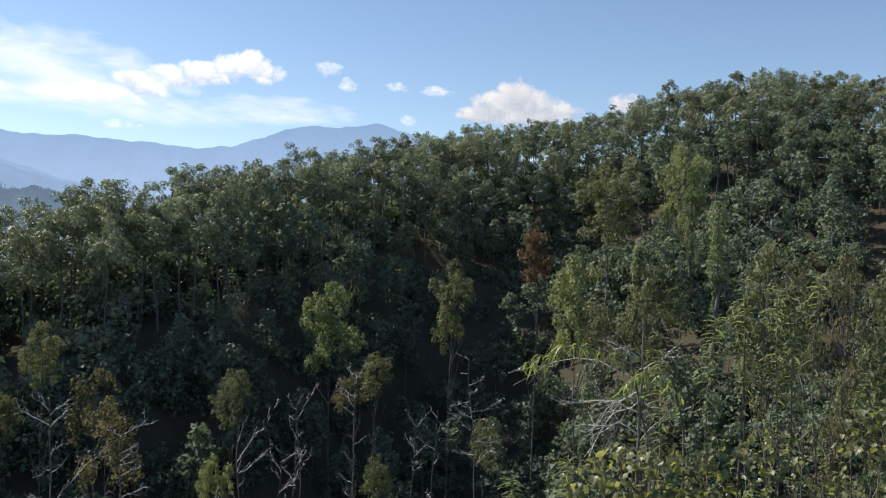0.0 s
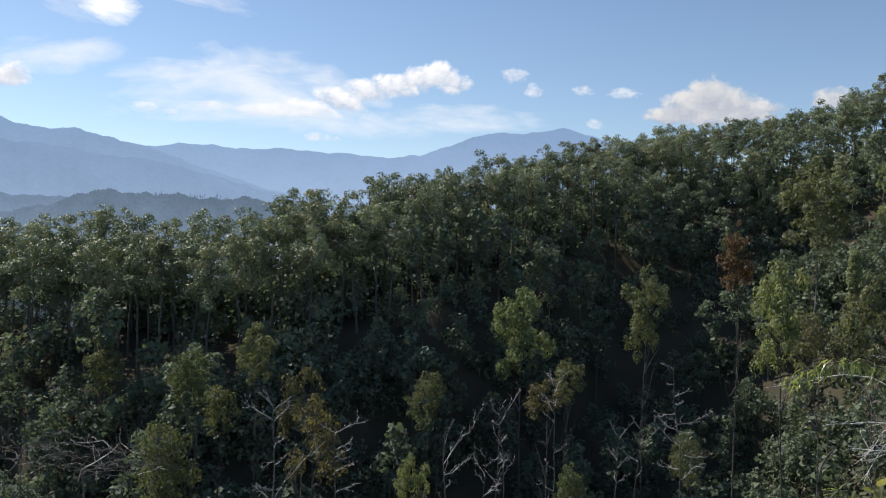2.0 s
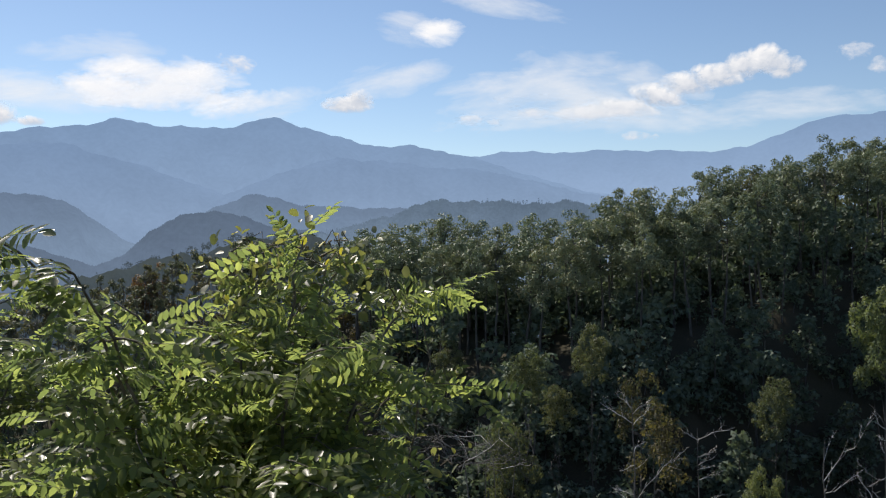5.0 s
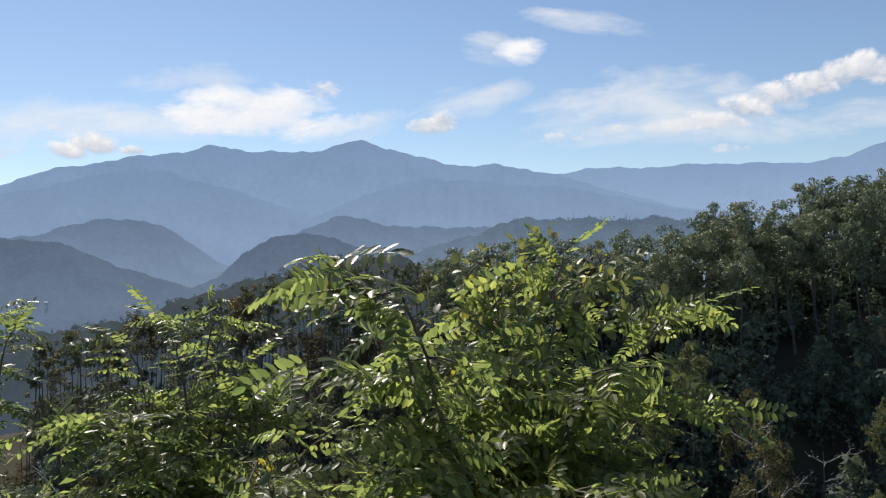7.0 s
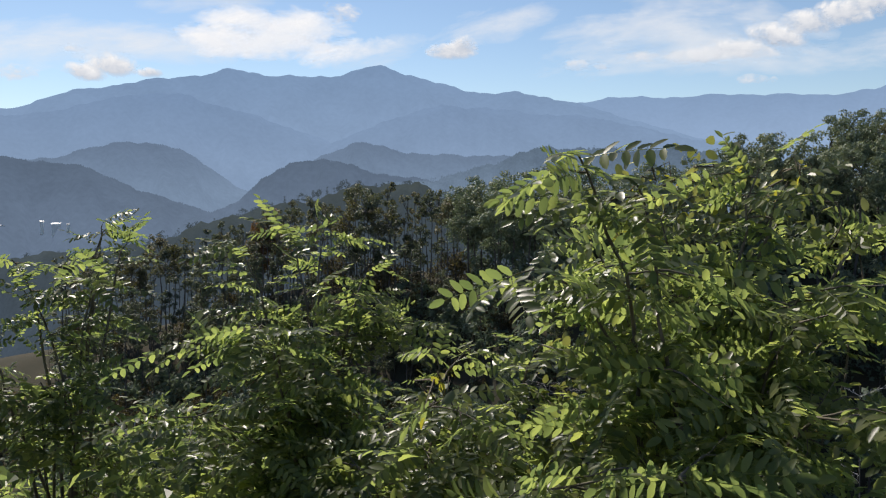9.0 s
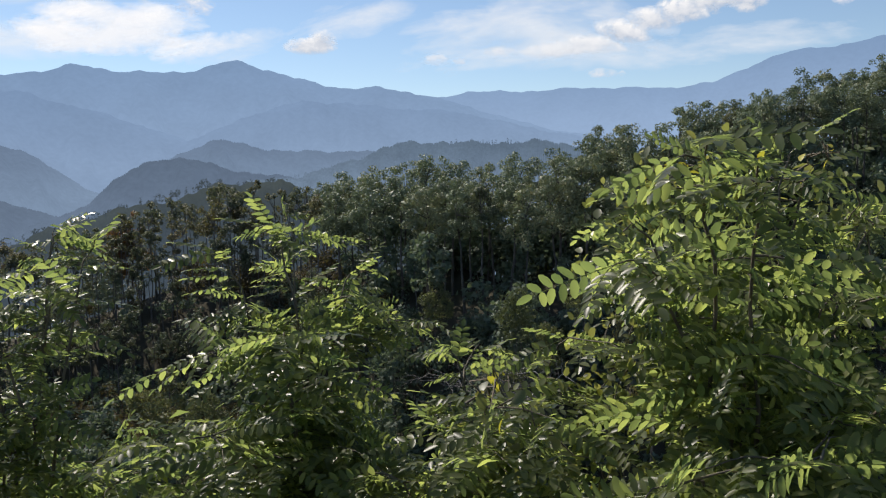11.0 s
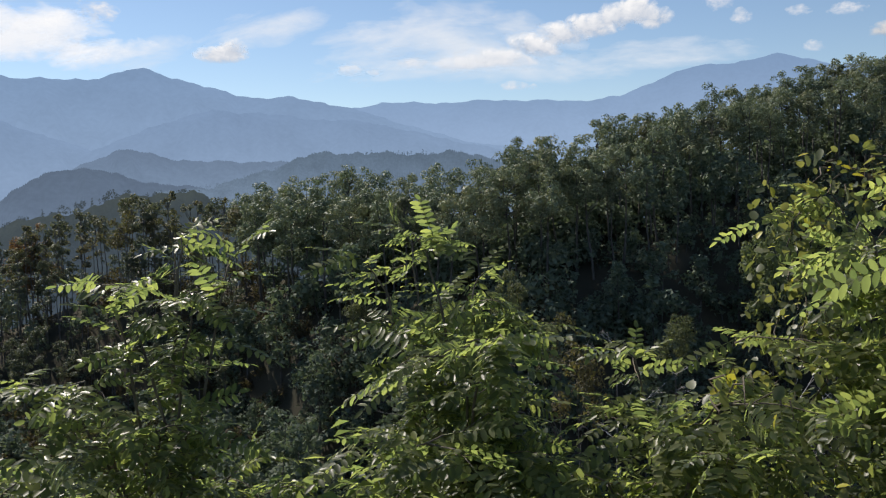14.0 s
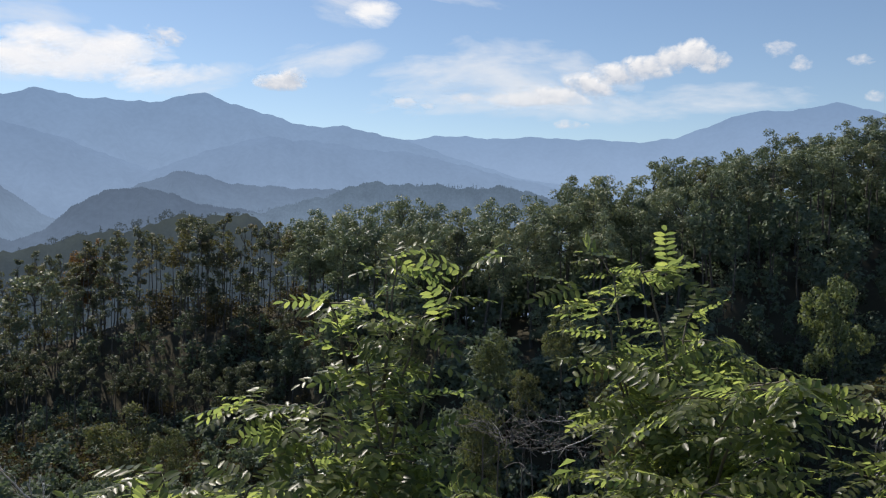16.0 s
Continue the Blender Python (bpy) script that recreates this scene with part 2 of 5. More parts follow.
def cloud_material(name, amount, soft, most, stretch, size, dark, bright, strength):
    """A far cloud: ragged by noise, thinning to nothing at its rim. It glows as if sunlit, its shading painted in."""
    m, n, l, b = material(name)
    coord, info, sep = n.new("ShaderNodeTexCoord"), n.new("ShaderNodeObjectInfo"), n.new("ShaderNodeSeparateXYZ")
    l.new(coord.outputs["Generated"], sep.inputs[0])
    x = maths(n, l, "SUBTRACT", maths(n, l, "MULTIPLY", sep.outputs["X"], 2.0), 1.0)
    z = maths(n, l, "SUBTRACT", maths(n, l, "MULTIPLY", sep.outputs["Z"], 2.0), 1.0)
    fall = maths(n, l, "SUBTRACT", 1.0, maths(n, l, "ADD", maths(n, l, "MULTIPLY", x, x), maths(n, l, "MULTIPLY", z, z)))
    mapping = n.new("ShaderNodeMapping")
    mapping.inputs["Scale"].default_value = (1 / size / stretch, 1 / size, 1 / size)
    l.new(coord.outputs["Object"], mapping.inputs[0])
    tex = n.new("ShaderNodeTexNoise")
    tex.noise_dimensions = "4D"
    tex.inputs["Scale"].default_value, tex.inputs["Detail"].default_value, tex.inputs["Roughness"].default_value = 1, 10, 0.6
    tex.inputs["Distortion"].default_value = 0.3
    l.new(mapping.outputs[0], tex.inputs["Vector"])
    l.new(maths(n, l, "MULTIPLY", info.outputs["Random"], 60.0), tex.inputs["W"])
    ragged = maths(n, l, "MULTIPLY", maths(n, l, "SUBTRACT", tex.outputs[0], 0.5), amount)
    dense = maths(n, l, "SUBTRACT", maths(n, l, "ADD", fall, ragged), 0.32)
    seen = maths(n, l, "MULTIPLY", maths(n, l, "DIVIDE", dense, soft, True), most, True)
    # Painted shading: brighter towards the top and left, greyer below.
    shade = ramp(n, [(0.2, dark), (0.75, bright)])
    l.new(maths(n, l, "ADD", maths(n, l, "ADD", maths(n, l, "ADD", maths(n, l, "MULTIPLY", z, 0.36), maths(n, l, "MULTIPLY", x, -0.1)), 0.5), maths(n, l, "MULTIPLY", maths(n, l, "SUBTRACT", tex.outputs[0], 0.5), 1.1)), shade.inputs[0])
    glow, clear, mixer = n.new("ShaderNodeEmission"), n.new("ShaderNodeBsdfTransparent"), n.new("ShaderNodeMixShader")
    glow.inputs["Strength"].default_value = strength
    l.new(shade.outputs[0], glow.inputs["Color"])
    l.new(seen, mixer.inputs[0])
    l.new(clear.outputs[0], mixer.inputs[1])
    l.new(glow.outputs[0], mixer.inputs[2])
    l.new(mixer.outputs[0], n["Material Output"].inputs["Surface"])
    return m


# ---- the lie of the land ----
CREST_AZ = [-60, -45, -30, -21, -15, -10, 0, 7, 14, 22, 30, 38, 44, 50, 55, 62, 80, 100]
CREST_R = [150, 160, 170, 170, 165, 165, 160, 140, 120, 105, 105, 115, 140, 150, 155, 155, 155, 150]
CREST_Z = [18.5, 18.5, 17.5, 21, 17, 12.0, 9.4, 2.5, -1.3, -6.9, -9.6, -9.0, -11.8, -12.8, -17.0, -21.5, -29, -36]


def height(x, y):
    """The ground's height: a ledge where the camera goes, a steep bank, a gully, the wooded ridge and the valley behind it."""
    x, y = np.asarray(x, float), np.asarray(y, float)
    r, az = np.hypot(x, y), np.degrees(np.arctan2(-x, y))
    s = -0.298 * x + 0.955 * y
    bank = np.where(s > 0, np.maximum(-0.6 * np.maximum(s - 0.7, 0), -29), 0.06 * np.minimum(-s, 60))
    top, far = np.interp(az, CREST_AZ, CREST_Z), np.interp(az, CREST_AZ, CREST_R)
    steep = np.interp(az, [-30, -12, -4, 1, 20, 42, 48, 80], [0.5, 0.65, 0.95, 1.1, 1.25, 1.3, 1.7, 1.7])
    shelf = np.interp(az, [-30, -5, 5], [8, 14, 21])
    fall = np.interp(az, [-9, 1, 40, 44], [0.12, 0.3, 0.3, 0.14])
    slope = np.where(far - r < shelf, top - fall * (far - r), top - fall * shelf - steep * (far - shelf - r))
    slope = np.maximum(slope, -29 + 0.02 * (r - 42))
    behind = np.maximum(top - np.where(az < 6, 0.1, 0.33) * (r - far), -140)
    slope = np.where(r > far, behind, slope)
    edge = np.clip((98 - np.abs(az - 20)) / 30, 0, 1)
    hill = np.where((r > 42) & (s > 0), slope * edge + bank * (1 - edge), bank)
    out = np.where(s > 0, np.where(r > 42, np.maximum(hill, np.where(r < 60, bank, -999)), bank), bank)
    out = np.where((s <= 0) & (r > 300), out - np.minimum((r - 300) * 0.2, 140), out)
    bumps = 0.5 * np.sin(x * 0.23 + 1.3 * np.sin(y * 0.17)) * np.sin(y * 0.19 + 0.7)
    return out + bumps * np.clip((r - 9) / 20, 0, 1)


def ground_sheet():
    rad = np.concatenate([[0.01], np.geomspace(0.6, 4900, 150)])
    ang = np.arange(256) * 2 * np.pi / 256
    x, y = rad[:, None] * np.cos(ang) - 2.0, rad[:, None] * np.sin(ang)
    v = np.stack([x, y, height(x, y)], -1).reshape(-1, 3)
    k, j = np.meshgrid(np.arange(len(rad) - 1), np.arange(256), indexing="ij")
    f = np.stack([k * 256 + j, (k + 1) * 256 + j, (k + 1) * 256 + (j + 1) % 256, k * 256 + (j + 1) % 256], -1)
    ob = new("ground", mesh_of("ground", [(v, f)], soil_material(), True))
    return tagged(ob, "brown leaf-littered soil of steep wooded slopes", "ground", kind="structure")


ground_sheet()


def ridge(name, label, az, el, dist, depth, base, seed, mat, relief=0.3, jag=0.0, cells=220, rows=22):
    """A far mountain range: crest heights by bearing, and folded slopes down to the valley on both sides."""
    rng = np.random.default_rng(seed)
    a = np.linspace(min(az), max(az), cells)
    order = np.argsort(az)
    e = np.interp(a, np.array(az, float)[order], np.array(el, float)[order])
    e = np.convolve(np.pad(e, 2, mode="edge"), [0.05, 0.15, 0.6, 0.15, 0.05], "valid")
    crest = 1.6 + dist * np.tan(np.radians(e)) + rng.normal(0, 1, cells) * jag
    t = np.linspace(-0.35, 1, rows)[:, None]
    fold = sum(np.sin(a[None] * f + ph + t * k) / f**0.6 for f, ph, k in ((0.55, 1.0 + seed, 3.0), (1.3, 2.0 * seed, -4.0), (2.9, 0.7, 5.0), (6.1, 4.0, -3.0)))
    down = np.where(t < 0, 1 - np.abs(t) / 0.35 * 0.9, (1 - np.abs(t)) ** 1.15)
    z = base + (crest - base)[None] * down
    z = z + np.where(t > 0, fold * relief * (crest - base)[None] * 0.25 * np.clip(t * (1 - t) * 3.2, 0, 1), 0)
    r = dist - depth * t + 0 * a[None]
    r = r + fold * depth * 0.06 * np.clip(t, 0, 1)
    v = np.stack([-np.sin(np.radians(a))[None] * r, np.cos(np.radians(a))[None] * r, z], -1).reshape(-1, 3)
    k, j = np.meshgrid(np.arange(rows - 1), np.arange(cells - 1), indexing="ij")
    f = np.stack([k * cells + j, k * cells + j + 1, (k + 1) * cells + j + 1, (k + 1) * cells + j], -1)
    ob = new(name, mesh_of(name, [(v, f)], mat, True))
    return tagged(ob, label, "mountain", kind="structure")


# Haze tints, foot then crest, that glow over each slope's forest.
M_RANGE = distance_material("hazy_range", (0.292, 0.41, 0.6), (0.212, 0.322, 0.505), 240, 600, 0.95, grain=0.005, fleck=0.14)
# The massif's and spur's forest colours are blued for haze as well.
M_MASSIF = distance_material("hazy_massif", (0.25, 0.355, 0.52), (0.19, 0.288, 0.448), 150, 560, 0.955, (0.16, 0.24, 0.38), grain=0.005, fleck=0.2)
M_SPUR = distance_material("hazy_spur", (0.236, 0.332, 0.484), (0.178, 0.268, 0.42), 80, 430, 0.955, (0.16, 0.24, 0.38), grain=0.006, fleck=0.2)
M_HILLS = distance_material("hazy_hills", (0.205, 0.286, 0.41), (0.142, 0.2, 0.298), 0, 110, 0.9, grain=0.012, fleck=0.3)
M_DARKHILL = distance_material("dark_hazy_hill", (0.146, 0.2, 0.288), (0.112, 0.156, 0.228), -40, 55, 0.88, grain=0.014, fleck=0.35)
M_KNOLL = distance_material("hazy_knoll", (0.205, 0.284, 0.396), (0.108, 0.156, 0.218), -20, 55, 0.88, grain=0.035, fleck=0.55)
M_NEARHILL = distance_material("hazy_wooded_hill", (0.076, 0.106, 0.146), (0.062, 0.082, 0.098), -70, 5, 0.7, (0.05, 0.055, 0.025), 0.08, 0.6)

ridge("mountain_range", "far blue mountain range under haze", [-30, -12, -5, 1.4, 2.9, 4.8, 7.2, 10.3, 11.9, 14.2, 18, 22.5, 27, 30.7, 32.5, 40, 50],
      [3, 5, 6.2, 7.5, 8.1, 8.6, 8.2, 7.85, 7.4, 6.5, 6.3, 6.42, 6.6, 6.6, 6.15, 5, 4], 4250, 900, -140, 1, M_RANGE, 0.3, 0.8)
ridge("mountain_massif", "broad far mountain, hazed blue, with a rounded summit", [92, 80, 69.3, 65.5, 60.8, 58.7, 57, 56, 55, 53.2, 50.6, 48.7, 47.5, 46.5, 45.5, 44.4, 41.7, 39.3, 36.6, 34.3, 32.4, 29, 24, 18],
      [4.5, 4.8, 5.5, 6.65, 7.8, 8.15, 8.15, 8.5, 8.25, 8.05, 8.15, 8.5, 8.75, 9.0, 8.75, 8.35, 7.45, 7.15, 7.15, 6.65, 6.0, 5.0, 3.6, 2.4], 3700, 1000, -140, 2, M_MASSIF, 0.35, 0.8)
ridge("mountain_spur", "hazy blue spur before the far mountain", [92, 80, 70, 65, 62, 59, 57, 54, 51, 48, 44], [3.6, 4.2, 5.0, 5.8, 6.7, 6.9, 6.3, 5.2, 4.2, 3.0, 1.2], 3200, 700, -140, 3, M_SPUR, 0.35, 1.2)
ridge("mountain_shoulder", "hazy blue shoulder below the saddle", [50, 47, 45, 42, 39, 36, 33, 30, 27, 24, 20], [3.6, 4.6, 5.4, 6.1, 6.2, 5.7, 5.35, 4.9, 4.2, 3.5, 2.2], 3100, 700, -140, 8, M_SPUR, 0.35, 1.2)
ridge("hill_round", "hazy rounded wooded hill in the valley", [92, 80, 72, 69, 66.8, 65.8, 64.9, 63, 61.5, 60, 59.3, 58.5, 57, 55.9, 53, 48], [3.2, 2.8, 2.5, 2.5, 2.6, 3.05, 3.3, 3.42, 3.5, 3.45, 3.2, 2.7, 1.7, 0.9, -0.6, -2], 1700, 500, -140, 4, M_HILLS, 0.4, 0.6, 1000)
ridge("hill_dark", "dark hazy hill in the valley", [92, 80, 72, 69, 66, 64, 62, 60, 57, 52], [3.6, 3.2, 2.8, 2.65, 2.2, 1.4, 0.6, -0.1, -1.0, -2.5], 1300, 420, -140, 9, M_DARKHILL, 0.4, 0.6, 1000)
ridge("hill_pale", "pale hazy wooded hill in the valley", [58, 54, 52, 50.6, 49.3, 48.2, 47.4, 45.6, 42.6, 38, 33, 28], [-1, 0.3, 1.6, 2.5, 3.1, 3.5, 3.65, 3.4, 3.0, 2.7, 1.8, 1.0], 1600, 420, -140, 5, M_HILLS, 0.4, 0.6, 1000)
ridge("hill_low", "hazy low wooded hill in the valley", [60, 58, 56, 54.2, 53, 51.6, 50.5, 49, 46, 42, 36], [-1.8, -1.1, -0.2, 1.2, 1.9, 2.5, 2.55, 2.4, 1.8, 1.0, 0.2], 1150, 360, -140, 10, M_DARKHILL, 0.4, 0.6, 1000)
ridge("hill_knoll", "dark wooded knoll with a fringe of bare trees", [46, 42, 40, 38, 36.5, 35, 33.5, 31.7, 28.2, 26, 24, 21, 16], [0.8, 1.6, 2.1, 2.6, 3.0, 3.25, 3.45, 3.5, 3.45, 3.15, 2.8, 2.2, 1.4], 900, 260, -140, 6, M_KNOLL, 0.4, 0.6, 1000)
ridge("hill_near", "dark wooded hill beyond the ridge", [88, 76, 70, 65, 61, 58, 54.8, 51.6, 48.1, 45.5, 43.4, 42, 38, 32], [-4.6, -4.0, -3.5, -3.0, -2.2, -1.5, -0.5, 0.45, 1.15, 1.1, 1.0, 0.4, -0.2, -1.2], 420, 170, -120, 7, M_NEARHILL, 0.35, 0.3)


# ---- clouds ----
def cloud(name, label, mat, az, el, wide, tall, tilt=0.0, far=4800):
    """A bowed sheet of cloud far behind the mountains."""
    u, w = np.linspace(-1, 1, 13), np.linspace(-1, 1, 7)
    uu, ww = np.meshgrid(u, w, indexing="ij")
    sx, sz = far * math.tan(radians(wide)), far * math.tan(radians(tall))
    uu, ww = uu * np.sqrt(1 - ww**2 / 2), ww * np.sqrt(1 - uu**2 / 2)
    v = np.stack([uu * sx, 0.12 * sx * (uu**2 - 1) + 0.2 * sz * ww, ww * sz], -1).reshape(-1, 3)
    k, j = np.meshgrid(np.arange(12), np.arange(6), indexing="ij")
    f = np.stack([k * 7 + j, (k + 1) * 7 + j, (k + 1) * 7 + j + 1, k * 7 + j + 1], -1)
    ob = new(name, mesh_of(name, [(v, f)], mat, True))
    a, e = radians(az), radians(el)
    ob.matrix_basis = Matrix.Translation((-math.sin(a) * math.cos(e) * far, math.cos(a) * math.cos(e) * far, 1.6 + math.sin(e) * far)) @ pose(0, 0, 0, 0, 0, az) @ pose(0, 0, 0, 0, tilt, 0)
    return tagged(ob, label, "cloud", "clouds in the sky", "structure")


M_CUMULUS = cloud_material("cumulus", 1.9, 0.55, 1.0, 1.2, 72.0, (0.5, 0.57, 0.68), (0.98, 0.98, 0.98), 0.9)
M_GREYHEAP = cloud_material("grey_cumulus", 1.7, 0.5, 1.0, 1.15, 66.0, (0.5, 0.57, 0.69), (0.95, 0.95, 0.95), 0.68)
M_PUFF = cloud_material("small_cloud", 2.8, 1.0, 0.85, 1.6, 38.0, (0.72, 0.78, 0.88), (0.97, 0.97, 0.98), 0.84)
M_WISP = cloud_material("wispy_cloud", 3.2, 1.5, 0.95, 3.2, 140.0, (0.82, 0.88, 0.95), (0.96, 0.97, 0.98), 0.87)
M_VEIL = cloud_material("ragged_cloud", 2.6, 0.75, 1.0, 2.2, 110.0, (0.82, 0.87, 0.94), (0.99, 0.99, 0.99), 0.93)
HEAPS = ((12.3, 11.05, 1.3, 0.8, 0), (13.5, 11.6, 1.5, 1.05, 0), (14.8, 11.25, 1.6, 0.95, 5), (16.3, 10.75, 1.9, 0.85, 10), (18.1, 10.35, 1.9, 0.8, 8), (20.2, 9.7, 2.1, 0.75, 12), (22.4, 9.0, 2.4, 0.75, 6), (24.6, 8.8, 2.0, 0.6, 0),
         (-4.7, 10.3, 1.5, 1.3, 0), (-5.6, 9.8, 2.2, 1.3, 4), (-3.3, 9.5, 1.8, 1.1, 4), (-7.3, 9.2, 2.4, 0.9, 6), (-2.2, 8.9, 1.8, 0.7, 0), (-5.0, 8.9, 3.2, 0.9, 0), (-12.1, 9.7, 1.3, 0.8, 0),
         (41.3, 9.5, 1.9, 0.65, 0), (40.4, 9.9, 1.0, 0.7, 0), (63.2, 8.1, 1.7, 0.8, 8), (64.8, 7.6, 1.6, 0.6, 8), (61.0, 7.75, 1.0, 0.35, 0))
for az, el, wide, tall, tilt in HEAPS:
    cloud("cumulus_cloud", "white heaped cloud, shaded grey-blue towards its base", M_GREYHEAP if az < 0 else M_CUMULUS, az, el, wide * 1.15, tall * 1.2, tilt, 4780)
for az, el, wide, tall, tilt in ((54.3, 10.7, 5.2, 2.2, -4), (52.2, 10.4, 4.6, 2.0, -8), (51.0, 10.9, 2.8, 1.3, -6), (48.3, 9.4, 3.8, 1.0, -12), (56.8, 10.0, 3.2, 1.3, 0), (53.0, 9.5, 5.0, 1.0, -2), (55.0, 11.2, 2.6, 1.2, 4), (34.8, 14.2, 2.0, 1.25, 4)):
    cloud("ragged_cloud", "broad white ragged cloud thinning at its rim", M_VEIL, az, el, wide, tall, tilt, 4790)
for az, el, wide, tall in ((8.1, 11.6, 1.2, 0.75), (6.8, 10.6, 0.8, 0.65), (0.8, 10.4, 1.3, 0.5), (3.4, 10.6, 0.9, 0.42), (21.4, 7.1, 1.6, 0.42), (2.6, 8.4, 0.9, 0.45), (32.8, 8.45, 1.1, 0.5), (31.1, 8.3, 0.6, 0.3),
                           (26.0, 8.7, 1.2, 0.6), (68.7, 7.4, 1.6, 0.65), (28.6, 8.9, 1.6, 0.5), (48.6, 12.0, 1.4, 0.9), (65.5, 9.0, 0.8, 0.3)):
    cloud("small_cloud", "small white puff of cloud", M_PUFF, az, el, wide, tall, 3, 4820)
for az, el, wide, tall, tilt in ((28.5, 9.8, 9.5, 2.8, -6), (24.5, 10.6, 8.0, 2.6, 6), (24.0, 8.4, 12.0, 1.5, 2), (46.6, 9.4, 4.5, 1.5, -8), (57.5, 12.4, 4.8, 1.2, -6), (66.5, 9.3, 7.5, 1.8, -8), (30.5, 15.9, 5.5, 1.0, 10), (36.5, 14.4, 3.4, 1.4, 8), (38.5, 11.0, 5.0, 1.5, -14), (60.5, 9.4, 6.0, 1.8, 0), (12.0, 8.6, 7.0, 1.3, 0)):
    cloud("wispy_cloud", "thin white wisp of high cloud", M_WISP, az, el, wide, tall, tilt, 4850)


# ---- trees ----
def tree_shape(seed, tall, wide, bare, lobes, leaves, leaf, limbs=6, girth=0.018, lump=0.175, boughs=7, ragged=0.5):
    """Trunk with limbs, and a crown of boughs, each of many sprigs gathered in uneven clumps. bare: the share of the height
    below the crown. ragged: how far the boughs part from one rounded crown."""
    rng = np.random.default_rng(seed)
    mid, half = tall * (1 + bare) / 2, tall * (1 - bare) / 2
    bough, girths = [], []
    for k in range(boughs):
        up = 0.86 - 1.5 * k / boughs + rng.normal(0, 0.1)
        a = k * 2.4 + rng.uniform(-0.5, 0.5)
        out = math.sqrt(max(1 - up * up, 0.05)) * rng.uniform(0.62 - 0.3 * ragged, 0.68)
        bough.append([math.cos(a) * out * wide * 0.5, math.sin(a) * out * wide * 0.5, mid + up * half * 0.74])
        girths.append(wide * rng.uniform(0.26 - 0.1 * ragged, 0.32))
    bough, girths = np.array(bough), np.array(girths)
    owner = rng.choice(boughs, lobes, p=girths**2 / (girths**2).sum())
    centre = bough[owner] + unit(rng.normal(size=(lobes, 3)) + [0, 0, 0.35]) * (girths[owner] * rng.uniform(0.4, 0.92, lobes))[:, None] * [0.85, 0.85, min(0.85, 2.0 * half / wide)]
    size = rng.uniform(0.55, 1.45, lobes) * lump * wide
    share = rng.choice(lobes, leaves, p=size**2 / (size**2).sum())
    way = unit(rng.normal(size=(leaves, 3)) + [0, 0, 0.3])
    reach = size[share] * (0.55 + 0.55 * rng.random(leaves) ** 0.5)
    c = centre[share] + way * reach[:, None] * [1.0, 1.0, 0.8]
    normal = way + rng.normal(0, 0.42, (leaves, 3)) + [0, 0, 0.3]
    crown = leaf_tips(c, normal, leaf * rng.uniform(0.6, 1.35, leaves), rng)
    stem = bent((0, 0, -0.6), (bough[0, 0], bough[0, 1], tall * 0.86), rng, 0.012, 8)
    g = girth * tall
    trunk = [tube(stem, np.linspace(g, g * 0.15, 8), 7)]
    for q in rng.permutation(lobes)[:limbs]:
        k = int(np.clip(np.searchsorted(stem[:, 2], centre[q, 2] - 0.3 * wide * rng.uniform(0.6, 1.2)), 1, 6))
        trunk.append(tube(bent(stem[k], centre[q], rng, 0.05, 5, 0.05), np.linspace(g * 0.42, g * 0.08, 5), 5))
    return trunk, crown


VARIANTS = {}


def variants(kind, mat, bark, seeds, **how):
    VARIANTS[kind] = []
    for s in seeds:
        trunk, crown = tree_shape(s, **how)
        VARIANTS[kind].append((mesh_of("trunk", trunk, bark, True), mesh_of("crown", [crown], mat), trunk, crown))


variants("broad", M_GREEN, M_BARK, (11, 12, 13, 14, 15), tall=15, wide=6.4, bare=0.42, lobes=66, leaves=3300, leaf=0.26, lump=0.095, girth=0.012, boughs=9, ragged=0.2)
variants("tall", M_GREEN, M_BARK, (21, 22, 23, 24), tall=16, wide=5.6, bare=0.4, lobes=60, leaves=2900, leaf=0.26, lump=0.105, girth=0.011, boughs=9, ragged=0.35)
variants("slender", M_DULL, M_PALEBARK, (31, 32, 33, 34, 35), tall=17, wide=3.8, bare=0.5, lobes=34, leaves=1150, leaf=0.28, limbs=9, girth=0.0095, lump=0.115)
variants("lanky", M_DULL, M_PALEBARK, (131, 132, 133, 134), tall=17, wide=2.6, bare=0.28, lobes=26, leaves=700, leaf=0.27, limbs=10, girth=0.009, lump=0.14)
variants("rusty", M_BROWN, M_PALEBARK, (135, 136), tall=15, wide=5.0, bare=0.5, lobes=40, leaves=1500, leaf=0.28, limbs=10, girth=0.01, lump=0.11)
variants("pole", M_BROWN, M_PALEBARK, (137, 138, 139), tall=15, wide=2.4, bare=0.55, lobes=9, leaves=110, leaf=0.28, limbs=9, girth=0.008, lump=0.14)
variants("backing", M_GREEN, M_BARK, (36, 37, 38, 39), tall=15, wide=6.4, bare=0.3, lobes=60, leaves=560, leaf=0.6, lump=0.11, girth=0.011)
variants("sparse", M_GREEN, M_BARK, (91, 92, 93), tall=14, wide=4.0, bare=0.0, lobes=30, leaves=110, leaf=0.95, limbs=0, lump=0.2, girth=0.006)
variants("rounded", M_GREEN, M_BARK, (94, 95, 96), tall=11, wide=9.0, bare=0.0, lobes=30, leaves=200, leaf=0.95, limbs=0, lump=0.16, girth=0.006)
variants("olive", M_OLIVE, M_BARK, (41, 42, 43, 46), tall=12, wide=7.5, bare=0.1, lobes=110, leaves=5200, leaf=0.23, limbs=12, lump=0.068, girth=0.011, boughs=11, ragged=1.1)
